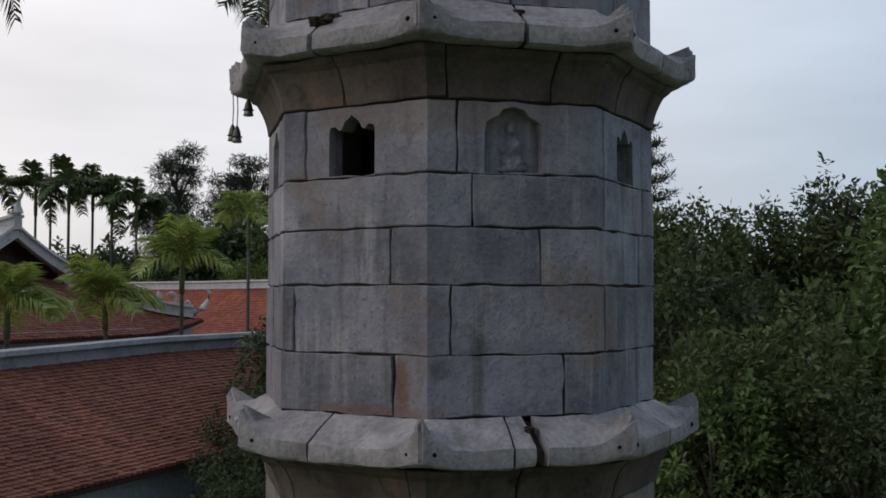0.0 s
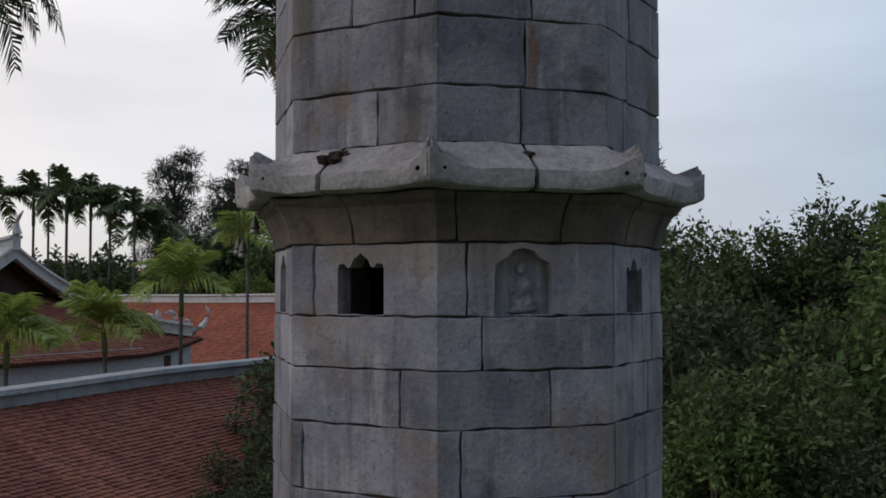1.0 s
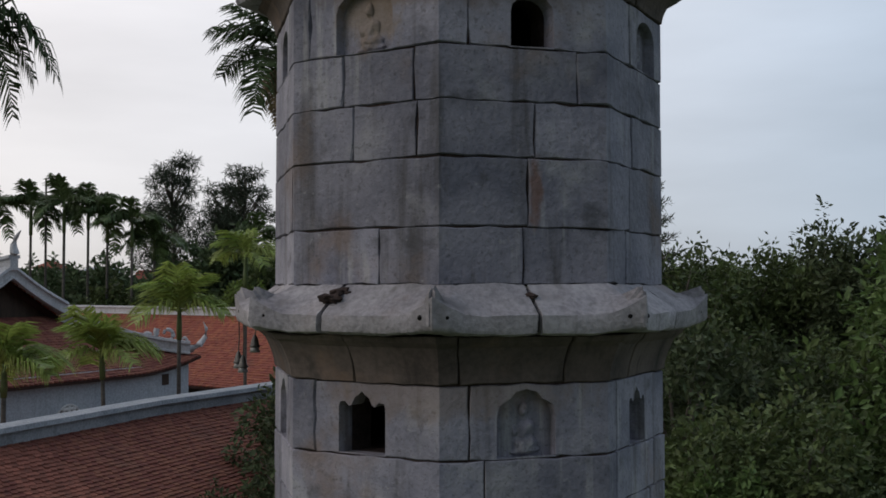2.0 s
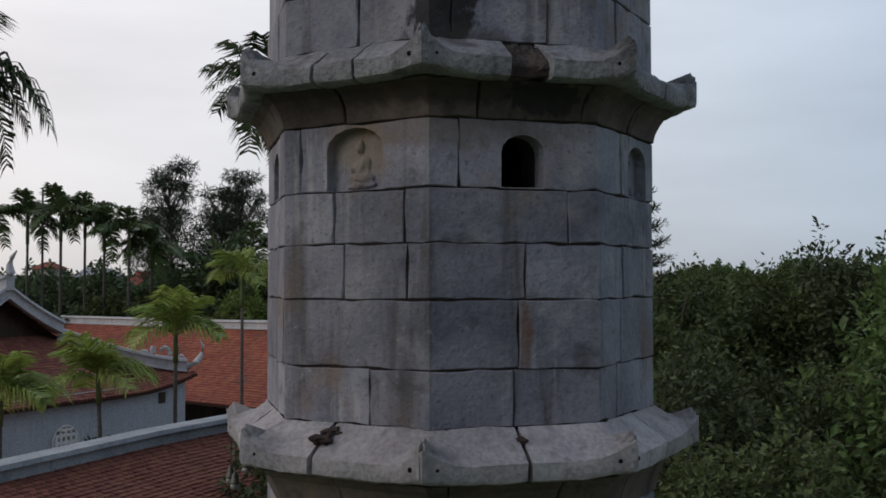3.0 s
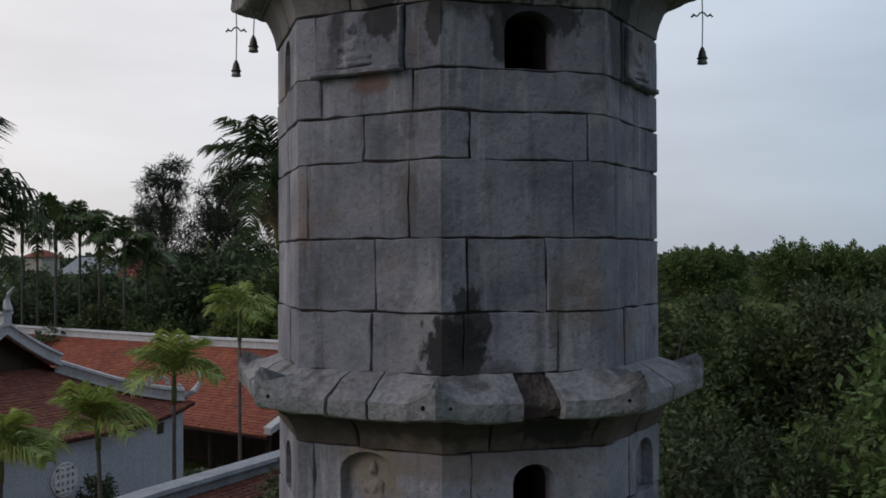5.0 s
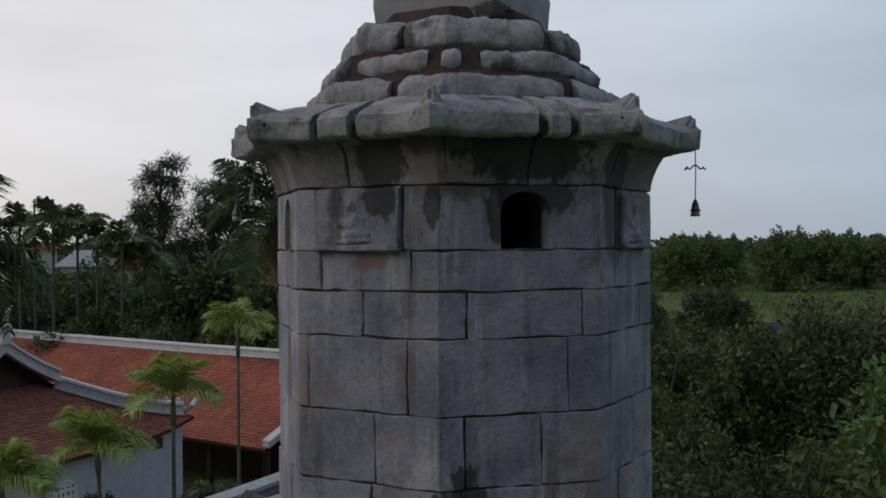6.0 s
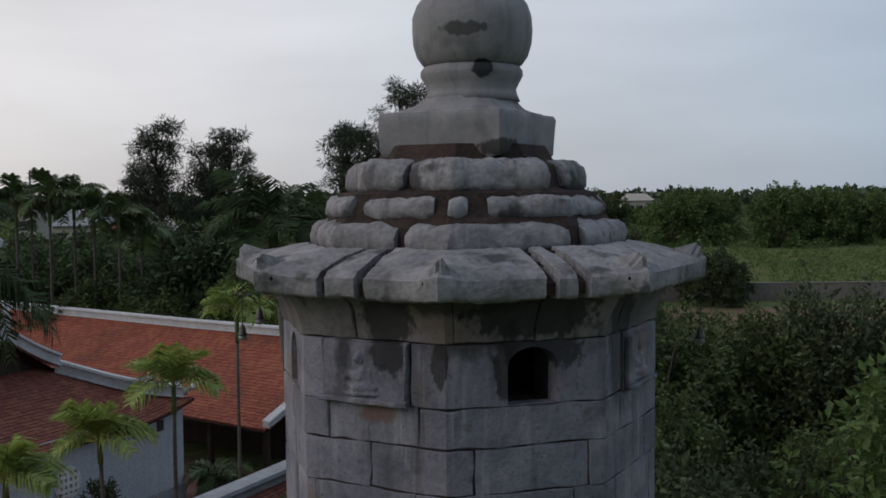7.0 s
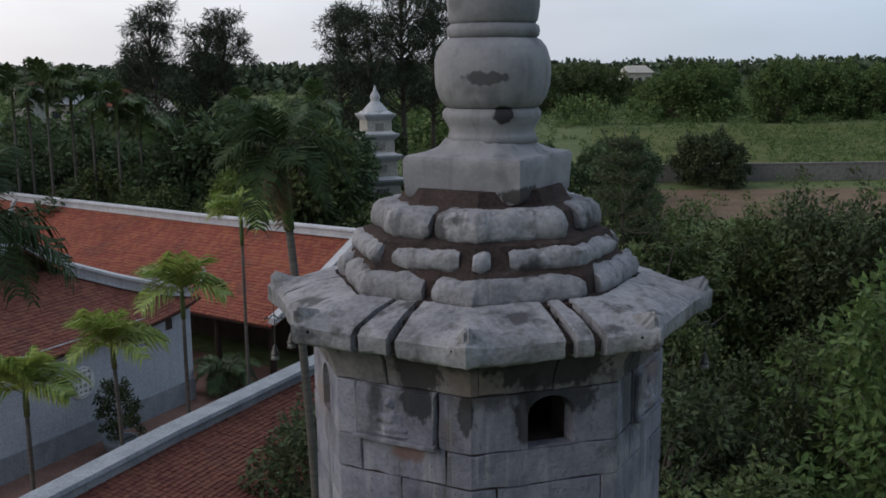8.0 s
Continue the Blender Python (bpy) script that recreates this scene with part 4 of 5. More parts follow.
for fn in (side_pt, side_pt_l):
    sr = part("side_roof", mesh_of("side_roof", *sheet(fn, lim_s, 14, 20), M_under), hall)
    part("tiles", mesh_of("tiles", *join_tiles(patch_tiles(fn, 36, 0.2, lim_s)), M_tile_far if fn is side_pt else M_tile), sr, kind="stuff")
bm = bmesh.new()
v = [bm.verts.new(p) for p in ((-7.1, GY + 0.05, 4.95), (-2.9, GY + 0.05, 4.95), (-5, GY + 0.05, 6.12))]
w = [bm.verts.new(p) for p in ((-7.1, GY + 0.25, 4.95), (-2.9, GY + 0.25, 4.95), (-5, GY + 0.25, 6.12))]
bm.faces.new(v)
bm.faces.new(w[::-1])
for i in range(3):
    bm.faces.new((v[i], w[i], w[(i + 1) % 3], v[(i + 1) % 3]))
part("gable", bm_mesh("gable", bm, M_wood), hall, "dark timber gable panel")
for sgn in (1, -1):
    X = (lambda x: x) if sgn == 1 else (lambda x: -10 - x)
    bargeboard = [(X(-5 + 2.12 * f), GY - 0.28, 6.26 - 1.16 * f - 0.07 * math.sin(math.pi * f)) for f in [i / 8 for i in range(9)]]
    part("bargeboard", bm_mesh("bargeboard", strip([(x, y, z - 0.12) for x, y, z in bargeboard], 0.5, 0.42), M_plaster), hall, "white plastered gable ridge")
    hip = []
    for i in range(13):
        f = i / 12
        x, y = -GY + (GY + HE) * f, GY - 0.2 - (GY + HE - 0.2) * f
        hip.append((X(x), y, HB + SL * (y + HE) + hall_lift(x, y) - 0.05 + 0.05 * f))
    tail = [(X(p), -p, HB + z) for p, z in ((-0.45, 0.66), (-0.18, 0.60), (0.06, 0.62), (0.25, 0.76), (0.37, 1.0), (0.40, 1.27), (0.33, 1.5))]
    part("hip_tail", bm_mesh("hip_tail", tube(bmesh.new(), tail, [0.14, 0.15, 0.135, 0.11, 0.08, 0.055, 0.02], 8), M_plaster, True), hall, "white upswept ridge tail")
    part("hip_ridge", bm_mesh("hip_ridge", strip(hip[:-1], 0.38, 0.42), M_plaster), hall, "white curved hip ridge with upswept tip")
    # scroll ornament standing on the hip: a large curl and two small ones
    for p0, z0, r0, turn0 in ((-0.95, 0.98, 0.2, 0.6), (-0.12, 0.92, 0.17, 3.6)):
        curl = []
        for i in range(18):
            a = turn0 + i / 17 * 5.6
            r = r0 * (1 - i / 22)
            curl.append((X(p0 + 0.7 * r * math.cos(a)), -p0 - 0.7 * r * math.cos(a), HB + z0 + r * math.sin(a)))
        part("scroll", bm_mesh("scroll", tube(bmesh.new(), curl, [0.07 - 0.002 * i for i in range(18)], 6), M_plaster, True), hall, "small white stucco curl")
    sc = []
    for i in range(22):
        a = i / 21 * 4.4 * math.pi / 2
        r = 0.36 * (1 - i / 26)
        sc.append((X(-0.5 + 0.7 * r * math.cos(a + 2.6)), 0.5 - 0.7 * r * math.cos(a + 2.6), HB + 1.12 + r * math.sin(a + 2.6)))
    part("scroll", bm_mesh("scroll", tube(bmesh.new(), sc, [0.10 - 0.0025 * i for i in range(22)], 6), M_plaster), hall, "white stucco cloud scroll")
part("main_ridge", bm_mesh("main_ridge", strip([(-5, GY - 0.55, 6.38), (-5, GY + 0.6, 6.2), (-5, 8, 6.1), (-5, 14.4, 6.2)], 0.4, 0.45), M_plaster), hall)
part("ridge_horn", bm_mesh("ridge_horn", tube(bmesh.new(), [(-5, GY - 0.35, 6.6), (-5, GY - 0.55, 6.9), (-5, GY - 0.5, 7.12), (-5, GY - 0.6, 7.35), (-5, GY - 0.8, 7.55)], [0.17, 0.15, 0.10, 0.07, 0.02], 7), M_plaster), hall, "white upright ridge-end horn")
# round lattice medallion on the end wall
med = thing("wall_medallion", "round white openwork medallion set on the limewashed wall", "medallion", pose(-8.3, 33.8, 0, 0, 0, U_DEG) @ pose(-5.05, -0.03, 2.05, 90, 0, 0))
part("rim", bm_mesh("rim", tube(bmesh.new(), [(0.47 * math.cos(2 * math.pi * i / 28), 0.47 * math.sin(2 * math.pi * i / 28), 0) for i in range(29)], [0.03] * 29, 6), M_white), med)
for n, (x0, x1, y0, y1) in enumerate([(-0.05, 0.05, -0.44, 0.44), (-0.42, 0.42, -0.05, 0.05), (-0.34, 0.34, 0.16, 0.25), (-0.34, 0.34, -0.25, -0.16), (-0.24, 0.24, 0.32, 0.40), (-0.24, 0.24, -0.40, -0.32),
                                      (-0.22, -0.14, -0.3, 0.3), (0.14, 0.22, -0.3, 0.3), (-0.4, -0.31, -0.22, 0.22), (0.31, 0.4, -0.22, 0.22)]):
    part("bar", bm_mesh("bar", boxes((x0, x1, y0, y1, -0.03, 0.03 + 0.002 * n), bevel=0.006), M_white), med)
bm = bmesh.new()
bmesh.ops.create_circle(bm, cap_ends=True, segments=28, radius=0.46, matrix=Matrix.Translation((0, 0, -0.022)))
part("recess", bm_mesh("recess", bm, M_plinth), med)

# long rear hall
rear = thing("rear_hall", "long rear hall with orange-red tiled roof, white ridge and dark veranda", "building", pose(-11.6, 45.2, 0, 0, 0, -36.9))
C_X0, C_X1, C_RIDGE, C_EAVE, C_RUN = -20.0, 11.2, 4.75, 2.35, 5.0


def roof_c(a, b):
    return (a, -C_RUN * (1 - b), C_EAVE + (C_RIDGE - C_EAVE) * b - 0.15 * math.sin(math.pi * b))


def roof_c_back(a, b):
    x, y, z = roof_c(a, b)
    return (x, -y, z)


lim_c = lambda b: (C_X0, C_X1)
for r in ((C_X0 + 0.5, C_X1 - 0.5, -1.0, -0.75, 0, 3.9), (C_X0 + 0.5, C_X1 - 0.5, 4.0, 4.25, 0, 2.7), (C_X1 - 0.75, C_X1 - 0.5, -0.75, 4.0, 0, 2.7)):
    part("wall", bm_mesh("wall", boxes(r), M_wood), rear, "dark timber panelled wall")
rr = part("roof", mesh_of("roof", *sheet(roof_c, lim_c), M_under), rear)
part("tiles", mesh_of("tiles", *join_tiles(patch_tiles(roof_c, 30, 0.2, lim_c)), M_tile_far), rr, "orange-red clay tiles", kind="stuff")
part("back_roof", mesh_of("back_roof", *sheet(roof_c_back, lim_c), M_tile_far), rear)
part("ridge", bm_mesh("ridge", strip([(C_X0, 0, C_RIDGE - 0.05), (-8, 0, C_RIDGE - 0.08), (2, 0, C_RIDGE - 0.08), (C_X1, 0, C_RIDGE + 0.0)], 0.42, 0.36), M_plaster), rear, "long white plastered ridge")
part("verge", bm_mesh("verge", strip([roof_c(C_X1 - 0.1, 1), roof_c(C_X1 - 0.1, 0.5), roof_c(C_X1 - 0.1, 0.02)], 0.36, 0.24), M_plaster), rear)
for i in range(9):
    x = C_X1 - 0.9 - 2.9 * i
    part("column", bm_mesh("column", lathe(bmesh.new(), [(0.2, 0), (0.2, 0.16), (0.13, 0.2), (0.14, 1.2), (0.12, 2.5)], 12, cx=x, cy=-4.1), M_wood), rear)

# ---- ground ----
gv, gf = [], []
N = 48
for j in range(N + 1):
    for i in range(N + 1):
        fx, fy = (i / N * 2 - 1), (j / N * 2 - 1)
        x, y = 2600 * fx * abs(fx) ** 1.6, 2600 * fy * abs(fy) ** 1.6 + 30
        gv.append((x, y, 0.0))
for j in range(N):
    for i in range(N):
        o = j * (N + 1) + i
        gf.append((o, o + 1, o + N + 2, o + N + 1))
thing("ground", "flat grassy earth with low scrub reaching the horizon", "ground", kind="structure", data=mesh_of("ground", gv, gf, M_ground))


def flat_area(name, label, pts, z, mat):
    return thing(name, label, name, kind="structure", data=mesh_of(name, [(x, y, z) for x, y in pts] + [(x, y, z - 0.3) for x, y in pts], [tuple(range(len(pts)))] + [(i, i + len(pts), (i + 1) % len(pts) + len(pts), (i + 1) % len(pts)) for i in range(len(pts))], mat))


flat_area("pavement", "worn red-brown brick courtyard between the halls", [(-15, 14), (-9, 11), (1.0, 30), (-3.5, 35.5), (-16, 44.5), (-20, 40)], 0.012, M_brickfloor)
flat_area("field", "yellow-green grassy field beyond the trees", [(16, 97.5), (120, 97.5), (190, 178), (30, 180)], 0.03, M_field)
flat_area("path", "bare brown earth strip beside a wall", [(12, 73), (90, 71), (90, 89), (15, 90)], 0.02, M_soil)


# ---- plants ----
def leaves(rng, centres, radii, count, size, aspect=0.5, droop=0.0, flat=0.6):
    """Folded leaf blades scattered in clumps."""
    vs, fs = [], []
    for (c, r) in zip(centres, radii):
        n = max(22, int(count * (r[0] * r[1]) / 0.3))
        d = rng.normal(size=(n, 3))
        d /= np.linalg.norm(d, axis=1, keepdims=True)
        rad = rng.random(n) ** 0.45
        p = np.array(c) + d * rad[:, None] * np.array(r)
        ax = d * 0.8 + rng.normal(size=(n, 3)) * 0.7
        ax[:, 2] -= droop
        ax /= np.linalg.norm(ax, axis=1, keepdims=True)
        upv = rng.normal(size=(n, 3)) * flat + np.array((0, 0, 1.0))
        sd = np.cross(ax, upv)
        sd /= np.linalg.norm(sd, axis=1, keepdims=True) + 1e-6
        nn = np.cross(sd, ax)
        L = size * rng.uniform(0.6, 1.3, n)[:, None]
        W = L * aspect * 0.5
        q = np.stack([p, p + ax * L * 0.5 + sd * W + nn * W * 0.3, p + ax * L, p + ax * L * 0.5 - sd * W + nn * W * 0.3], 1).reshape(-1, 3)
        o = len(vs)
        vs.extend(map(tuple, q))
        fs.extend((o + 4 * i, o + 4 * i + 1, o + 4 * i + 2, o + 4 * i + 3) for i in range(n))
    return vs, fs


def broadleaf(seed, h, rad, clumps, count, size, mat, label, name="broadleaf_tree", low=0.25, m=None, group="", category="tree"):
    rng = np.random.default_rng(seed)
    r = random.Random(seed)
    ob = thing(name, label, category, m, group)
    bm = bmesh.new()
    top = h * 0.72
    tube(bm, [(0, 0, -0.05), (0.05 * h * r.uniform(-1, 1), 0.03 * h, h * 0.3), (0.06 * h * r.uniform(-1, 1), 0, top)], [0.026 * h, 0.019 * h, 0.008 * h], 8)
    cs, rs = [], []
    for i in range(clumps):
        a = i * 2.4 + r.uniform(-0.4, 0.4)
        f = (i + 0.5) / clumps
        z = h * (low + (0.94 - low) * f)
        spread = rad * math.sqrt(max(0.05, 1 - ((f - 0.38) / 0.72) ** 2)) * r.uniform(0.45, 1.15)
        c = (spread * math.cos(a), spread * math.sin(a), z)
        cs.append(c)
        k = rad * r.uniform(0.16, 0.40)
        rs.append((k, k, k * 0.7))
        if f > 0.45 and i % 3 != 1:
            # a leafy shoot standing out of the crown
            cs.append((c[0] * 1.06, c[1] * 1.06, z + k * r.uniform(0.7, 1.2)))
            rs.append((0.03 * h, 0.03 * h, 0.05 * h))
        if i % 2 == 0:
            tube(bm, [(0, 0, max(0.1, z * 0.55)), (c[0] * 0.5, c[1] * 0.5, z * 0.8), (c[0] * 0.9, c[1] * 0.9, z)], [0.011 * h, 0.007 * h, 0.003 * h], 5)
    part("trunk", bm_mesh("trunk", bm, M_bark, True), ob)
    part("crown", mesh_of("crown", *leaves(rng, cs, rs, count, size), mat), ob)
    return ob


def scatter(proto, places, rs):
    for x, y, s in places:
        o = copy_thing(proto, pose(x, y, 0, 0, 0, rs.uniform(0, 360)))
        o.scale = (s * rs.uniform(0.9, 1.1), s * rs.uniform(0.9, 1.1), s)


rs = random.Random(11)
G_GROVE = "trees of the grove"
near_a = broadleaf(1, 5.0, 2.0, 46, 165, 0.18, M_leaf, "bushy green broadleaf tree with pale new leaves", m=pose(5.6, 16.4, 0), group=G_GROVE, low=0.1)
near_b = broadleaf(2, 5.0, 2.1, 46, 165, 0.18, M_leaf_d, "dense dark green broadleaf tree in the grove", m=pose(4.4, 19.2, 0), group=G_GROVE, low=0.1)
near_c = broadleaf(3, 5.0, 1.9, 40, 165, 0.18, M_leaf_n, "light yellow-green broadleaf tree in the grove", m=pose(8.9, 17.6, 0), group=G_GROVE, low=0.12)
tall_a = broadleaf(4, 7.0, 2.3, 52, 125, 0.2, M_leaf, "tall green broadleaf tree with a ragged crown", m=pose(6.1, 27.4, 0), group=G_GROVE, low=0.15)
tall_b = broadleaf(12, 7.0, 2.4, 52, 125, 0.2, M_leaf_d, "tall dark green tree with a ragged crown", m=pose(11.9, 28.4, 0), group=G_GROVE, low=0.15)
tall_a.scale, tall_b.scale = (1.0, 1.0, 0.98), (1.05, 1.05, 1.08)
pl = {0: [], 1: [], 2: [], 3: [(8.2, 29.6, 1.0), (4.9, 25.2, 0.86)], 4: [(5.1, 30.0, 0.95)]}
for row, (y, x0, x1, hh) in enumerate([(14.3, 3.7, 8.5, 0.6), (17.0, 4.4, 10.5, 0.78), (20.5, 4.6, 13, 1.0), (24, 5.4, 15, 0.80), (28, 7.0, 17, 1.08), (33, 7.2, 20, 0.7), (39, 7.5, 23, 0.6), (47, 8, 28, 0.36), (56, 9, 34, 0.3)]):
    x = x0
    while x < x1:
        k = rs.choice((3, 3, 4)) if row in (3, 4, 5) else rs.choice((0, 0, 0, 1, 1, 1, 1, 2))
        pl[k].append((x + rs.uniform(-0.4, 0.4), y + rs.uniform(-1.2, 1.2), hh * rs.uniform(0.78, 1.12)))
        x += rs.uniform(1.9, 3.0) * (1 + 0.12 * row)
for k, proto in enumerate((near_a, near_b, near_c, tall_a, tall_b)):
    scatter(proto, pl[k], rs)
# shrubs and small trees between the gallery and the tower
scatter(near_b, [(-3.15, 16.4, 0.42), (-2.2, 19.6, 0.86), (-1.5, 22.6, 0.9), (-1.9, 17.4, 0.7), (-3.0, 18.3, 0.5), (-2.9, 14.9, 0.36), (-2.6, 21.4, 0.7)], rs)
scatter(near_c, [(9.7, 19.0, 1.42)], rs)
near_a.scale = near_c.scale = (0.9, 0.9, 0.8)
# dark woods beyond the rear hall
wood_a = broadleaf(5, 8.0, 3.6, 40, 52, 0.48, M_wood_leaf, "dense dark mango-like tree behind the halls", m=pose(-12, 58, 0), group="wood behind the halls", low=0.1)
wood_b = broadleaf(6, 8.0, 3.4, 40, 52, 0.48, M_leaf, "green broadleaf tree behind the halls", m=pose(-7, 54, 0), group="wood behind the halls", low=0.1)
pa, pb = [], []
for row, (y, x0, x1, hh) in enumerate([(52, -24, -6, 0.68), (57, -30, 4, 0.86), (63, -34, 8, 0.92), (71, -40, 14, 0.95), (82, -46, 18, 0.9)]):
    x = x0
    while x < x1:
        s = hh * rs.uniform(0.8, 1.1) * (1 if x < -4 else 0.72)
        if abs(x + 0.33 + 0.039 * y) < 3.0 and y < 74:
            s *= 0.45
        (pa if rs.random() < 0.65 else pb).append((x + rs.uniform(-1, 1), y + rs.uniform(-2, 2), s))
        x += rs.uniform(3.6, 5.6)
scatter(wood_a, pa, rs)
scatter(wood_b, pb + [(2.5, 44, 0.5), (-1.5, 47, 0.62), (5, 50, 0.55), (9, 56, 0.5)], rs)
yel = broadleaf(8, 6.0, 2.6, 26, 200, 0.24, M_leaf_y, "bright yellow-green tree behind the halls", m=pose(-9.0, 51.5, 0), low=0.15)
scatter(yel, [(-13, 60, 1.2)], rs)
dome = broadleaf(9, 4.7, 3.1, 46, 110, 0.34, M_leaf_d, "round dark solitary tree at the field edge", m=pose(26.3, 92.5, 0), low=0.1)


def casuarina(seed, h, x, y, label="tall wispy dark casuarina tree with gaps in its crown"):
    rng = np.random.default_rng(seed)
    r = random.Random(seed)
    ob = thing("casuarina_tree", label, "tree", pose(x, y, 0), "casuarina trees")
    bm = bmesh.new()
    lean = r.uniform(-0.05, 0.05) * h
    tube(bm, [(0, 0, -0.1), (lean * 0.4, 0, h * 0.45), (lean, 0, h * 0.95)], [0.017 * h, 0.011 * h, 0.003 * h], 7)
    cs, rr_ = [], []
    for i in range(74):
        f = r.uniform(0.36, 1.0) ** 0.9
        a = r.uniform(0, 6.28)
        d = h * 0.21 * (1.08 - f) ** 0.35 * r.uniform(0.25, 1.05)
        c = (lean * f + d * math.cos(a), d * math.sin(a), h * f + 0.25 * d)
        cs.append(c)
        k = h * r.uniform(0.022, 0.05)
        rr_.append((k * 1.25, k * 1.25, k * 0.75))
        tube(bm, [(lean * f * 0.9, 0, h * f * 0.86), (c[0] * 0.6 + lean * f * 0.4, c[1] * 0.6, (c[2] + h * f * 0.86) / 2), c], [0.005 * h, 0.003 * h, 0.001 * h], 4)
    part("trunk", bm_mesh("trunk", bm, M_bark, True), ob)
    part("crown", mesh_of("crown", *leaves(rng, cs, rr_, 70, 0.5, 0.13, 0.35, 1.0), M_needle), ob)
    return ob


for seed, h, x, y in ((21, 16.0, -21.0, 82), (22, 15.5, -16.6, 84), (23, 14.6, -18.9, 88), (24, 15.8, -7.0, 84), (25, 19.5, -1.6, 86), (26, 15.0, -4.5, 80), (27, 17.0, 0.8, 92), (28, 13.0, -24.5, 90)):
    casuarina(seed, h, x, y)


# feather palms
def frond_mesh(seed, length, droop, leaflets, llen, mat, width=0.035):
    rng = random.Random(seed)
    vs, fs = [], []

    def spine(f):
        return Vector((length * (f - 0.18 * droop * f * f), 0, length * (0.55 * f - (0.35 + 0.75 * droop) * f * f)))

    n = 10
    for i in range(n + 1):
        p = spine(i / n)
        w = 0.022 * (1 - 0.8 * i / n)
        vs += [tuple(p + Vector((0, w, 0))), tuple(p + Vector((0, -w, 0))), tuple(p + Vector((0, 0, -w * 1.4)))]
    for i in range(n):
        o = 3 * i
        for a, b in ((0, 1), (1, 2), (2, 0)):
            fs.append((o + a, o + b, o + 3 + b, o + 3 + a))
    for i in range(leaflets):
        f = 0.16 + 0.84 * i / (leaflets - 1)
        p = spine(f)
        t = (spine(min(1, f + 0.02)) - spine(f - 0.02)).normalized()
        ll = llen * (0.5 + 0.9 * math.sin(math.pi * min(1, 0.15 + 0.8 * f))) * rng.uniform(0.85, 1.1)
        for sgn in (1, -1):
            side = Vector((0, sgn, 0))
            d = (t * rng.uniform(0.45, 0.75) + side * rng.uniform(0.7, 1.0) + Vector((0, 0, rng.uniform(-0.1, 0.35)))).normalized()
            e = (d + Vector((0, 0, -0.9 - 0.5 * rng.random()))).normalized()
            across = t * width
            m1, m2 = p + d * ll * 0.5, p + d * ll * 0.5 + e * ll * 0.5
            o = len(vs)
            vs += [tuple(p - across * 0.4), tuple(p + across * 0.4), tuple(m1 + across * 0.55), tuple(m1 - across * 0.55), tuple(m2)]
            fs += [(o, o + 1, o + 2, o + 3), (o + 3, o + 2, o + 4)]
    return mesh_of("frond", vs, fs, mat)


FR = {}
for key, (ln, ll, mat) in {"areca": (1.3, 0.66, M_frond_y), "dark": (1.75, 0.62, M_frond), "big": (1.9, 0.66, M_frond_k), "dry": (1.8, 0.5, M_frond_dry)}.items():
    FR[key] = [frond_mesh(31 + i, ln * s, d, 36 if key == "areca" else 32 if key != "big" else 40, ll, mat, 0.05 if key == "areca" else 0.08 if key == "dark" else 0.05) for i, (s, d) in enumerate(((1.0, 0.35), (1.05, 0.75), (0.95, 1.2), (0.85, 0.0)) if key != "areca" else ((1.0, 0.45), (1.05, 0.7), (0.95, 0.95), (0.95, -0.25)))]


def palm(name, label, x, y, h, kind="areca", n=9, seed=0, lean=(0, 0), scale=1.0, rad=0.06, dry=0, group=""):
    r = random.Random(seed)
    ob = thing(name, label, "palm tree", pose(x, y, 0), group)
    top = Vector((lean[0], lean[1], h))
    pts = [Vector((lean[0] * f * f, lean[1] * f * f, h * f)) for f in (0, 0.12, 0.3, 0.5, 0.7, 0.86)]
    part("trunk", bm_mesh("trunk", tube(bmesh.new(), [(p.x, p.y, p.z - (0.05 if i == 0 else 0)) for i, p in enumerate(pts)], [rad * 1.5, rad * 1.1, rad, rad * 0.95, rad * 0.9, rad * 0.85], 9), M_palmbark, True), ob)
    part("crownshaft", bm_mesh("crownshaft", tube(bmesh.new(), [pts[-1] - Vector((0, 0, 0.02)), pts[-1].lerp(top, 0.4), top, top + Vector((0, 0, 0.25))], [rad * 1.15, rad * 1.3, rad * 0.9, rad * 0.3], 9), M_shaft, True), ob)
    for i in range(n):
        a = 360 * i / n + r.uniform(-16, 16)
        v = i % 4 if i % 3 else r.choice((0, 1))
        tilt = r.uniform(-22, 14) if i % 4 != 3 else r.uniform(-45, -28)
        if kind == "areca":
            tilt = (r.uniform(-20, 4), r.uniform(-42, -22), r.uniform(-64, -46))[i % 3]
        part("frond", FR[kind][v], ob, m=pose(top.x, top.y, top.z - 0.03, 0, 0, a) @ pose(0, 0, 0, 0, tilt, 0) @ Matrix.Scale(scale * r.uniform(0.88, 1.1), 4))
    if kind == "areca":
        part("spear_leaf", FR[kind][3], ob, "upright unopened leaf", m=pose(top.x, top.y, top.z - 0.03, 0, 0, r.uniform(0, 360)) @ pose(0, 0, 0, 0, -56, 0) @ Matrix.Scale(scale * 0.72, 4))
    for i in range(dry):
        part("dry_frond", FR["dry"][2], ob, "hanging dry brown frond", m=pose(top.x, top.y, top.z - 0.25, 0, 0, r.uniform(0, 360)) @ pose(0, 0, 0, 0, 55, 0) @ Matrix.Scale(scale * 0.8, 4))
    return ob


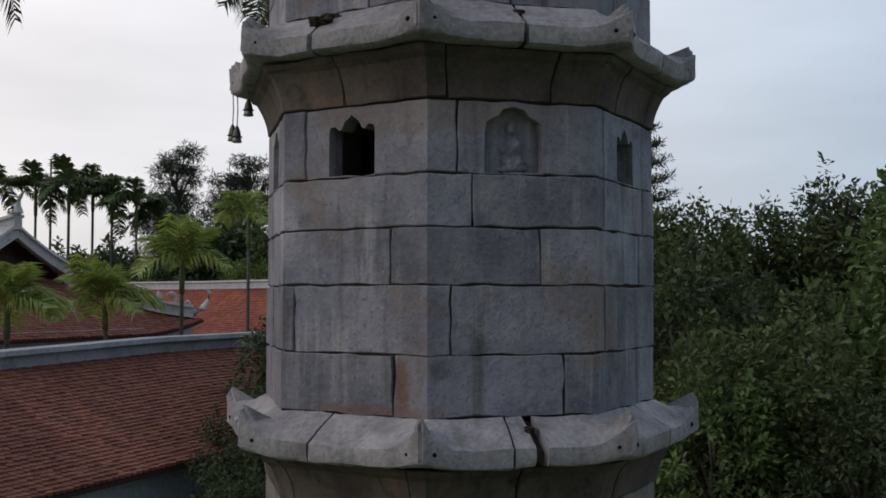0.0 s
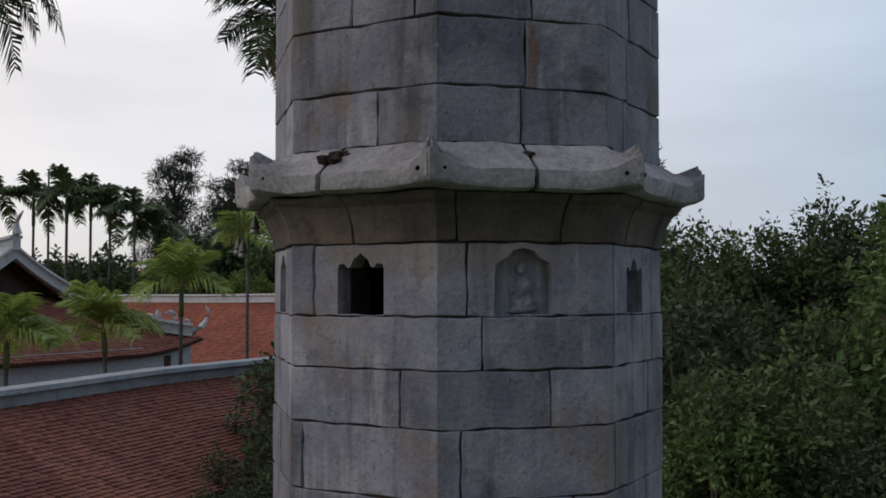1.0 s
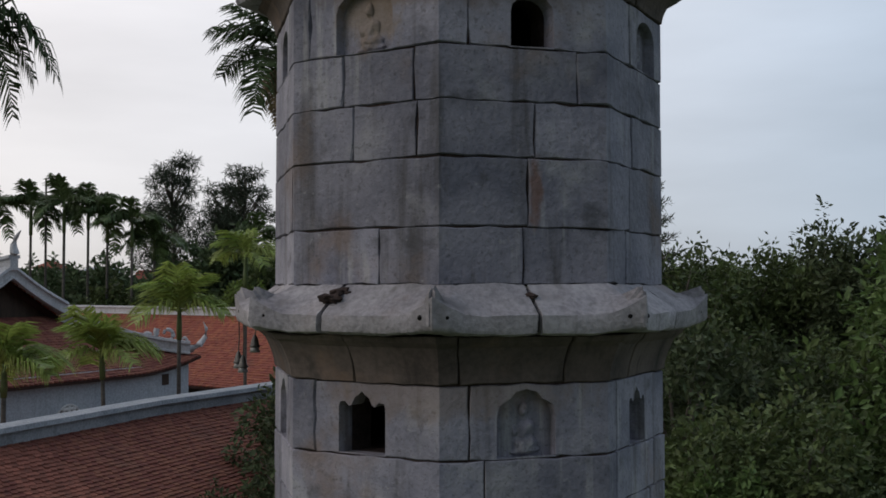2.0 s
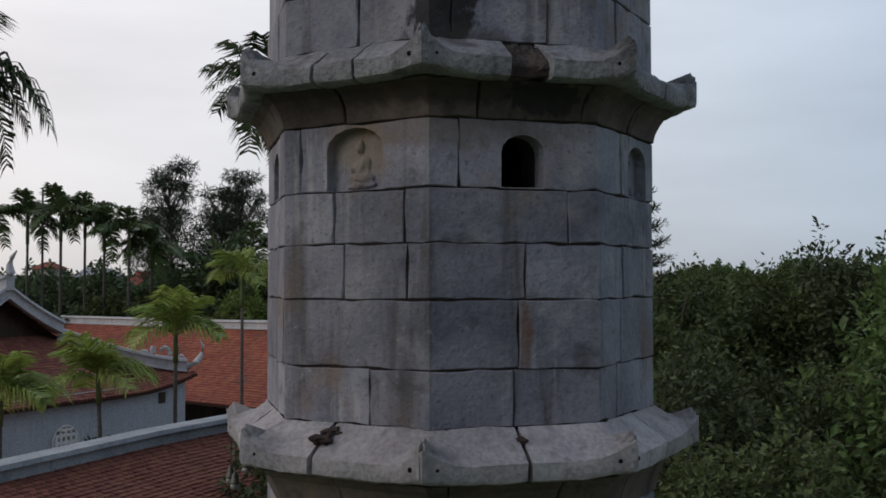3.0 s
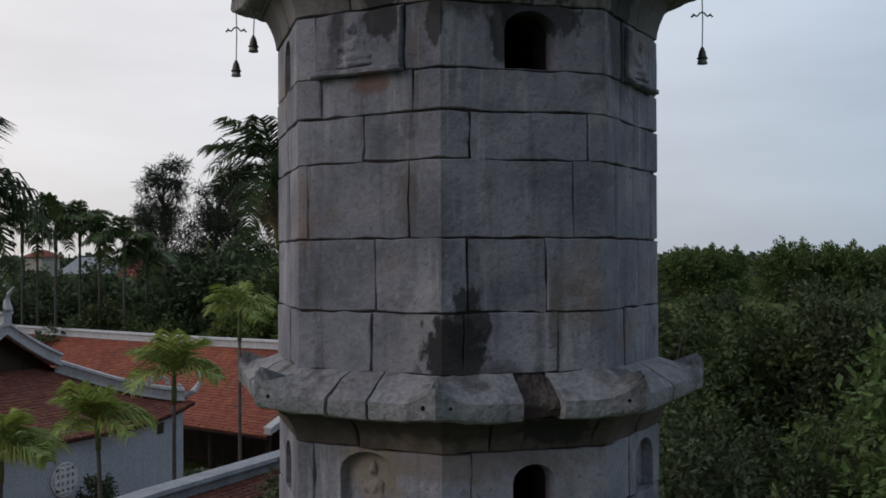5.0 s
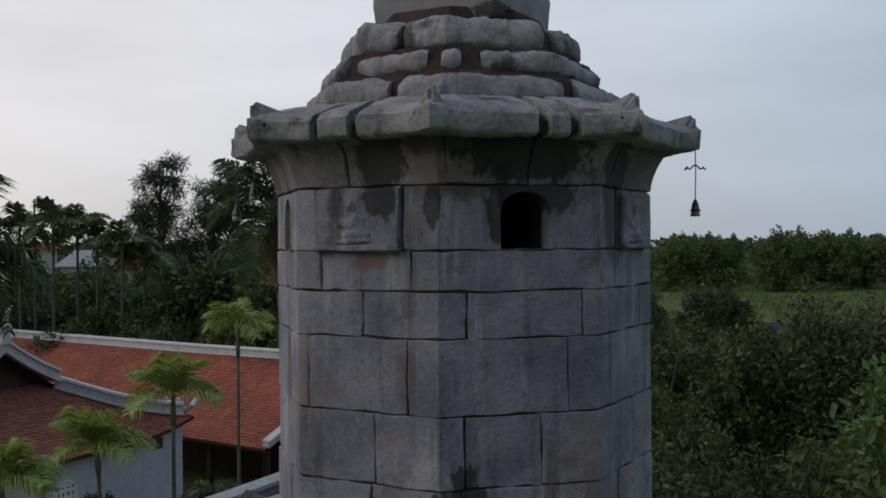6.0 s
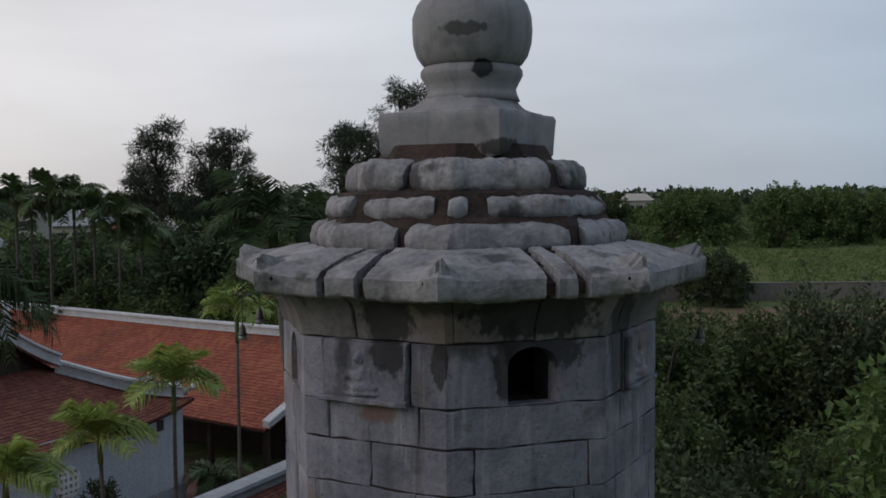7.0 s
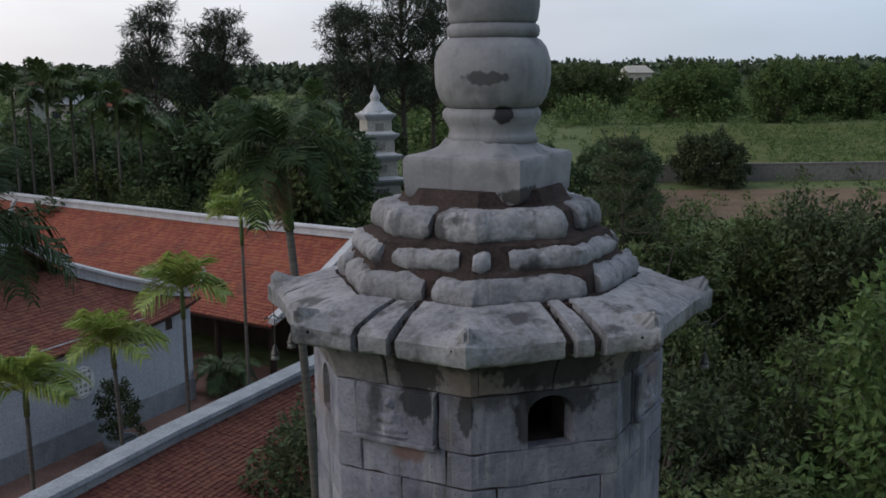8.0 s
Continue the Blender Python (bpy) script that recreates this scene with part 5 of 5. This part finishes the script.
Y_AR = "slender areca palm with yellow-green arching feather fronds"
D_AR = "tall slender areca palm with dark windblown fronds"
palm("areca_palm", Y_AR, -7.0, 27.4, 5.2, n=9, seed=1, group="areca palms")
palm("areca_palm", Y_AR, -8.4, 25.7, 4.15, n=10, seed=2, group="areca palms", lean=(-0.1, 0))
palm("areca_palm", Y_AR, -9.5, 22.3, 4.05, n=10, seed=3, group="areca palms")
palm("areca_palm", Y_AR, -5.95, 31.2, 6.8, n=7, seed=4, group="areca palms", rad=0.055, scale=0.85)
palm("feather_palm", "tall palm with heavy drooping dark green fronds", -6.4, 13.0, 9.4, "big", 15, 5, rad=0.10, scale=0.78)
palm("feather_palm", "tall palm with drooping dark fronds and dry brown skirts", -2.3, 17.5, 9.9, "big", 15, 6, lean=(-0.5, 0), rad=0.085, dry=3, scale=0.74)
for i, (x, y, h) in enumerate([(-24.6, 56, 10.3), (-22.4, 56, 10.2), (-21.3, 58, 10.8), (-20.4, 55.5, 10.3), (-19.6, 57, 10.6), (-18.2, 56, 9.7), (-16.7, 55.5, 9.4), (-15.9, 57, 8.6), (-10.8, 60, 9.0), (-6.2, 56, 9.2)]):
    palm("areca_palm", D_AR, x, y, h, "dark", 9, 40 + i, group="areca palms", rad=0.08, scale=1.15)

dead = thing("dead_palm_trunk", "bare thin dead palm trunk among the arecas", "palm tree", pose(-21.75, 56.4, 0))
part("trunk", bm_mesh("trunk", tube(bmesh.new(), [(0, 0, -0.05), (0.03, 0, 6), (0, 0, 11.9)], [0.11, 0.075, 0.05], 7), M_palmbark), dead)

# Norfolk pine with tiers of upcurved branches
pine = thing("norfolk_pine", "young Norfolk pine with tiers of upcurved branches", "tree", pose(5.45, 28.4, 0))
bm = bmesh.new()
tube(bm, [(0, 0, -0.05), (0, 0, 5), (0, 0, 9.5)], [0.12, 0.08, 0.015], 7)
part("trunk", bm_mesh("trunk", bm, M_bark, True), pine)
rng = np.random.default_rng(61)
for t_ in range(15):
    z = 2.2 + t_ * 0.49
    ln = 1.9 * math.sqrt(1 - (z - 2.2) / 7.4)
    bm = bmesh.new()
    cs, rr_ = [], []
    for k in range(7):
        a = k * math.pi / 3.5 + t_ * 0.5
        c, s_ = math.cos(a), math.sin(a)
        tube(bm, [(0.02 * c, 0.02 * s_, z), (0.4 * ln * c, 0.4 * ln * s_, z - 0.04), (0.75 * ln * c, 0.75 * ln * s_, z + 0.03), (ln * c, ln * s_, z + 0.22 * ln)], [0.03, 0.03, 0.025, 0.01], 5)
        for f, dz in ((0.25, -0.02), (0.45, -0.03), (0.62, 0.0), (0.78, 0.05), (0.92, 0.14)):
            cs.append((f * ln * c, f * ln * s_, z + dz * ln))
            rr_.append((0.17, 0.17, 0.09))
    tier = part("branch_tier", bm_mesh("branch_tier", bm, M_bark), pine)
    part("needles", mesh_of("needles", *leaves(rng, cs, rr_, 320, 0.17, 0.16, -0.3, 0.8), M_leaf_d), tier)

# cycad and potted shrub in the courtyard
cyc = thing("cycad", "low dark cycad with stiff arching fronds in the courtyard", "shrub", pose(-7.35, 34.5, 0.012))
part("trunk", bm_mesh("trunk", tube(bmesh.new(), [(0, 0, -0.03), (0, 0, 0.5), (0, 0, 0.9)], [0.2, 0.17, 0.12], 8), M_bark), cyc)
for i in range(14):
    part("frond", FR["dark"][i % 3], cyc, m=pose(0, 0, 0.85, 0, 0, i * 25.7) @ pose(0, 0, 0, 0, -12 + (i % 3) * 16, 0) @ Matrix.Scale(0.72, 4))
shrub = broadleaf(14, 2.2, 0.66, 26, 900, 0.11, M_leaf_d, "dark clipped shrub in a round planter by the wall", "potted_shrub", 0.25, pose(-9.45, 28.9, 0.012), category="shrub")
part("planter", bm_mesh("planter", lathe(bmesh.new(), [(0.42, -0.03), (0.5, 0.3), (0.52, 0.42), (0.45, 0.42), (0.42, 0.36)], 20), M_cap, True), shrub, "grey round planter")

# ---- distance ----
# small pagoda beyond the trees
stupa = thing("small_pagoda", "small grey brick pagoda of stacked storeys with a pointed top", "pagoda", pose(-3.5, 73.0, 0, 0, 0, 20))
for r, z0, z1 in ((1.75, 0, 3.3), (1.55, 3.3, 5.0), (1.36, 5.0, 6.5), (1.18, 6.5, 7.9)):
    part("storey", bm_mesh("storey", boxes((-r * 0.78, r * 0.78, -r * 0.78, r * 0.78, z0 - 0.3, z1), bevel=0.05), M_house), stupa)
    bm = bmesh.new()
    rings = [[bm.verts.new((a * q, b * q, z + (0.12 if q > 0.97 * r else 0.0))) for a, b in ((-1, -1), (1, -1), (1, 1), (-1, 1))] for q, z in ((0.8 * r, z1 - 0.38), (0.98 * r, z1 - 0.2), (r, z1 - 0.06), (0.86 * r, z1 + 0.06), (0.68 * r, z1 + 0.24))]
    for a, b in zip(rings, rings[1:]):
        for k in range(4):
            bm.faces.new((a[k], a[(k + 1) % 4], b[(k + 1) % 4], b[k]))
    bm.faces.new(rings[0][::-1])
    bm.faces.new(rings[-1])
    part("eave", bm_mesh("eave", bm, M_plaster), stupa)
    part("niche", bm_mesh("niche", boxes((-0.26 * r, 0.26 * r, -r * 0.78 - 0.03, -r * 0.78 + 0.1, z1 - 1.15, z1 - 0.6), bevel=0.02), M_plinth), stupa)
part("spire", bm_mesh("spire", lathe(bmesh.new(), [(0.95, 8.0), (0.88, 8.2), (0.62, 8.5), (0.36, 8.75), (0.3, 8.9), (0.38, 9.08), (0.3, 9.3), (0.14, 9.55), (0.03, 9.95)], 16), M_plaster, True), stupa)

# boundary wall at the field
bw = thing("boundary_wall", "low dark weathered boundary wall along the field", "wall", kind="structure", data=bm_mesh("boundary_wall", boxes((18, 110, 96.0, 96.3, 0, 1.6), (17.95, 110.05, 95.95, 96.35, 1.6, 1.72)), M_plinth))


def far_house(x, y, w, d, h, roof_mat, turn, storeys=2, label="distant pale rendered house with a low roof"):
    ob = thing("house", label, "house", pose(x, y, 0, 0, 0, turn), "distant houses")
    part("wall", bm_mesh("wall", boxes((-w / 2, w / 2, -d / 2, d / 2, 0, h)), M_house), ob)
    bm = bmesh.new()
    e = 0.5
    v = [bm.verts.new(p) for p in ((-w / 2 - e, -d / 2 - e, h), (w / 2 + e, -d / 2 - e, h), (w / 2 + e, d / 2 + e, h), (-w / 2 - e, d / 2 + e, h), (-w / 2 + 1, 0, h + 0.28 * d), (w / 2 - 1, 0, h + 0.28 * d))]
    for f in ((0, 1, 5, 4), (2, 3, 4, 5), (0, 4, 3), (1, 2, 5), (3, 2, 1, 0)):
        bm.faces.new([v[i] for i in f])
    part("roof", bm_mesh("roof", bm, roof_mat), ob)
    for s_ in range(storeys):
        for i in range(3):
            cx = w * (-0.33 + 0.33 * i)
            z = 1.0 + s_ * h / storeys
            part("window", bm_mesh("window", boxes((cx - 0.6, cx + 0.6, -d / 2 - 0.03, -d / 2 + 0.1, z, z + 1.4)), M_glass), ob)
    return ob


far_house(69, 330, 8.5, 8, 8.0, M_house, 8, 2)
scatter(wood_b, [(60, 300, 0.8), (65, 305, 0.75), (70, 298, 0.8), (55, 310, 0.9), (76, 306, 0.95)], rs)
scatter(wood_b, [(27, 235, 1.3), (33, 245, 1.35), (22, 240, 1.3), (40, 250, 1.4), (17, 225, 1.2), (47, 255, 1.25), (84, 330, 1.5), (92, 335, 1.4), (110, 260, 0.8), (80, 240, 0.8), (12, 200, 1.1), (125, 265, 0.9)], rs)
# tall tree belt beyond the field
belt = broadleaf(15, 8.0, 3.8, 34, 30, 0.55, M_scrub, "mid-green broadleaf tree in the belt beyond the field", m=pose(46, 205, 0), group="tree belt beyond the field", low=0.05)
scatter(belt, [(49 + 3.6 * i + rs.uniform(-1, 1), 196 + rs.uniform(-8, 22), rs.uniform(1.12, 1.38)) for i in range(24)], rs)
for i, (x, y, w, h) in enumerate([(-60.5, 160, 3.2, 9.0), (-66, 145, 7, 7.0), (-47.5, 144, 6, 6.6), (-41, 146, 5.5, 6.2), (-36.5, 140, 5, 5.6), (-56, 125, 8, 4.6), (-72, 150, 9, 8.4)]):
    far_house(x, y, w, 8 if i else 4, h, (M_tile_far, M_house, M_cap)[i % 3], 10 * i - 20)

# scrub over the plain: one loose mass of small leafy clumps
rng = np.random.default_rng(77)
for name, n, y0, y1, kmin, kmax, count, size in (("scrub", 1000, 40, 100, 0.35, 0.95, 34, 0.28), ("distant_scrub", 2600, 96, 340, 0.5, 1.5, 15, 0.36)):
    cs, rr_ = [], []
    for _ in range(n):
        y = y0 + (y1 - y0) * rng.random() ** 1.3
        x = rng.uniform(-0.1, 0.62) * y
        if 97 < y < 180 and x > 16 and rng.random() < 0.35:
            continue
        if 66 < y < 97 and x > 12 and rng.random() < 0.6:
            continue
        k = rng.uniform(kmin, kmax)
        if 97 < y < 180:
            k *= 0.62
        cs.append((x, y, k * 0.5))
        rr_.append((k, k, k * 0.8))
    thing(name, "green scrub and low bushes scattered over the plain", "scrub", kind="stuff", data=mesh_of(name, *leaves(rng, cs, rr_, count, size, 0.6, 0.0, 0.4), M_scrub))
cs, rr_ = [], []
for j in range(34):
    y = 99 + 2.3 * j
    for i in range(60):
        x = 18 + (0.19 * y + 1.4 * i) + rng.uniform(-0.5, 0.5)
        if x < 0.75 * y + 40 and rng.random() < 0.75:
            k = rng.uniform(0.2, 0.5)
            cs.append((x, y + rng.uniform(-0.4, 0.4), k * 0.5))
            rr_.append((k * 1.3, k, k * 0.8))
thing("crop_plants", "rows of low leafy crop plants on the field", "crop", kind="stuff", data=mesh_of("crop_plants", *leaves(rng, cs, rr_, 10, 0.3, 0.6, 0.0, 0.4), M_scrub))
cs, rr_, cn, rn = [], [], [], []
for _ in range(1000):
    y = rng.uniform(180, 900)
    x = rng.uniform(-0.62, 0.66) * y
    k = rng.uniform(1.2, 3.2) * (0.75 + y / 1400)
    if y < 400:
        # low thickets this side of the woods
        k *= 0.6 if x > 0.1 * y else 0.9
        cn.append((x, y, k * 0.55))
        rn.append((k * 1.5, k, k * 0.75))
        continue
    cs.append((x, y, k * 0.55))
    rr_.append((k * 1.4, k, k * 0.75))
for _ in range(260):
    x = rng.uniform(-90, 70)
    y = rng.uniform(130, 200)
    if x < 12 or y > 190:
        k = rng.uniform(2.5, 4.5)
        cn.append((x, y, k * 0.6))
        rn.append((k, k, k * 0.8))
thing("thicket", "dense dark green thickets beyond the field", "thicket", kind="stuff", data=mesh_of("thicket", *leaves(rng, cn, rn, 6.5, 0.75, 0.7, 0.0, 0.4), M_scrub))
thing("far_woods", "hazy woods along the far horizon", "woods", kind="stuff", data=mesh_of("far_woods", *leaves(rng, cs, rr_, 2.6, 1.5, 0.8, 0.0, 0.4), M_farwood))

cs, rr_ = [], []
for _ in range(520):
    y = rng.uniform(420, 1100)
    k = rng.uniform(3.6, 6.6) * (0.8 + y / 2200)
    cs.append((rng.uniform(-0.6, 0.64) * y, y, k * 0.8))
    rr_.append((k * 1.7, k, k * 0.95))
thing("far_trees", "pale line of tall trees along the horizon", "woods", kind="stuff", data=mesh_of("far_trees", *leaves(rng, cs, rr_, 0.42, 3.6, 0.8, 0.0, 0.4), M_farwood))

# the countable tiles of the gallery roof, last
for v_, f_ in near:
    part("tile", mesh_of("tile", v_, f_, M_tile), roof)
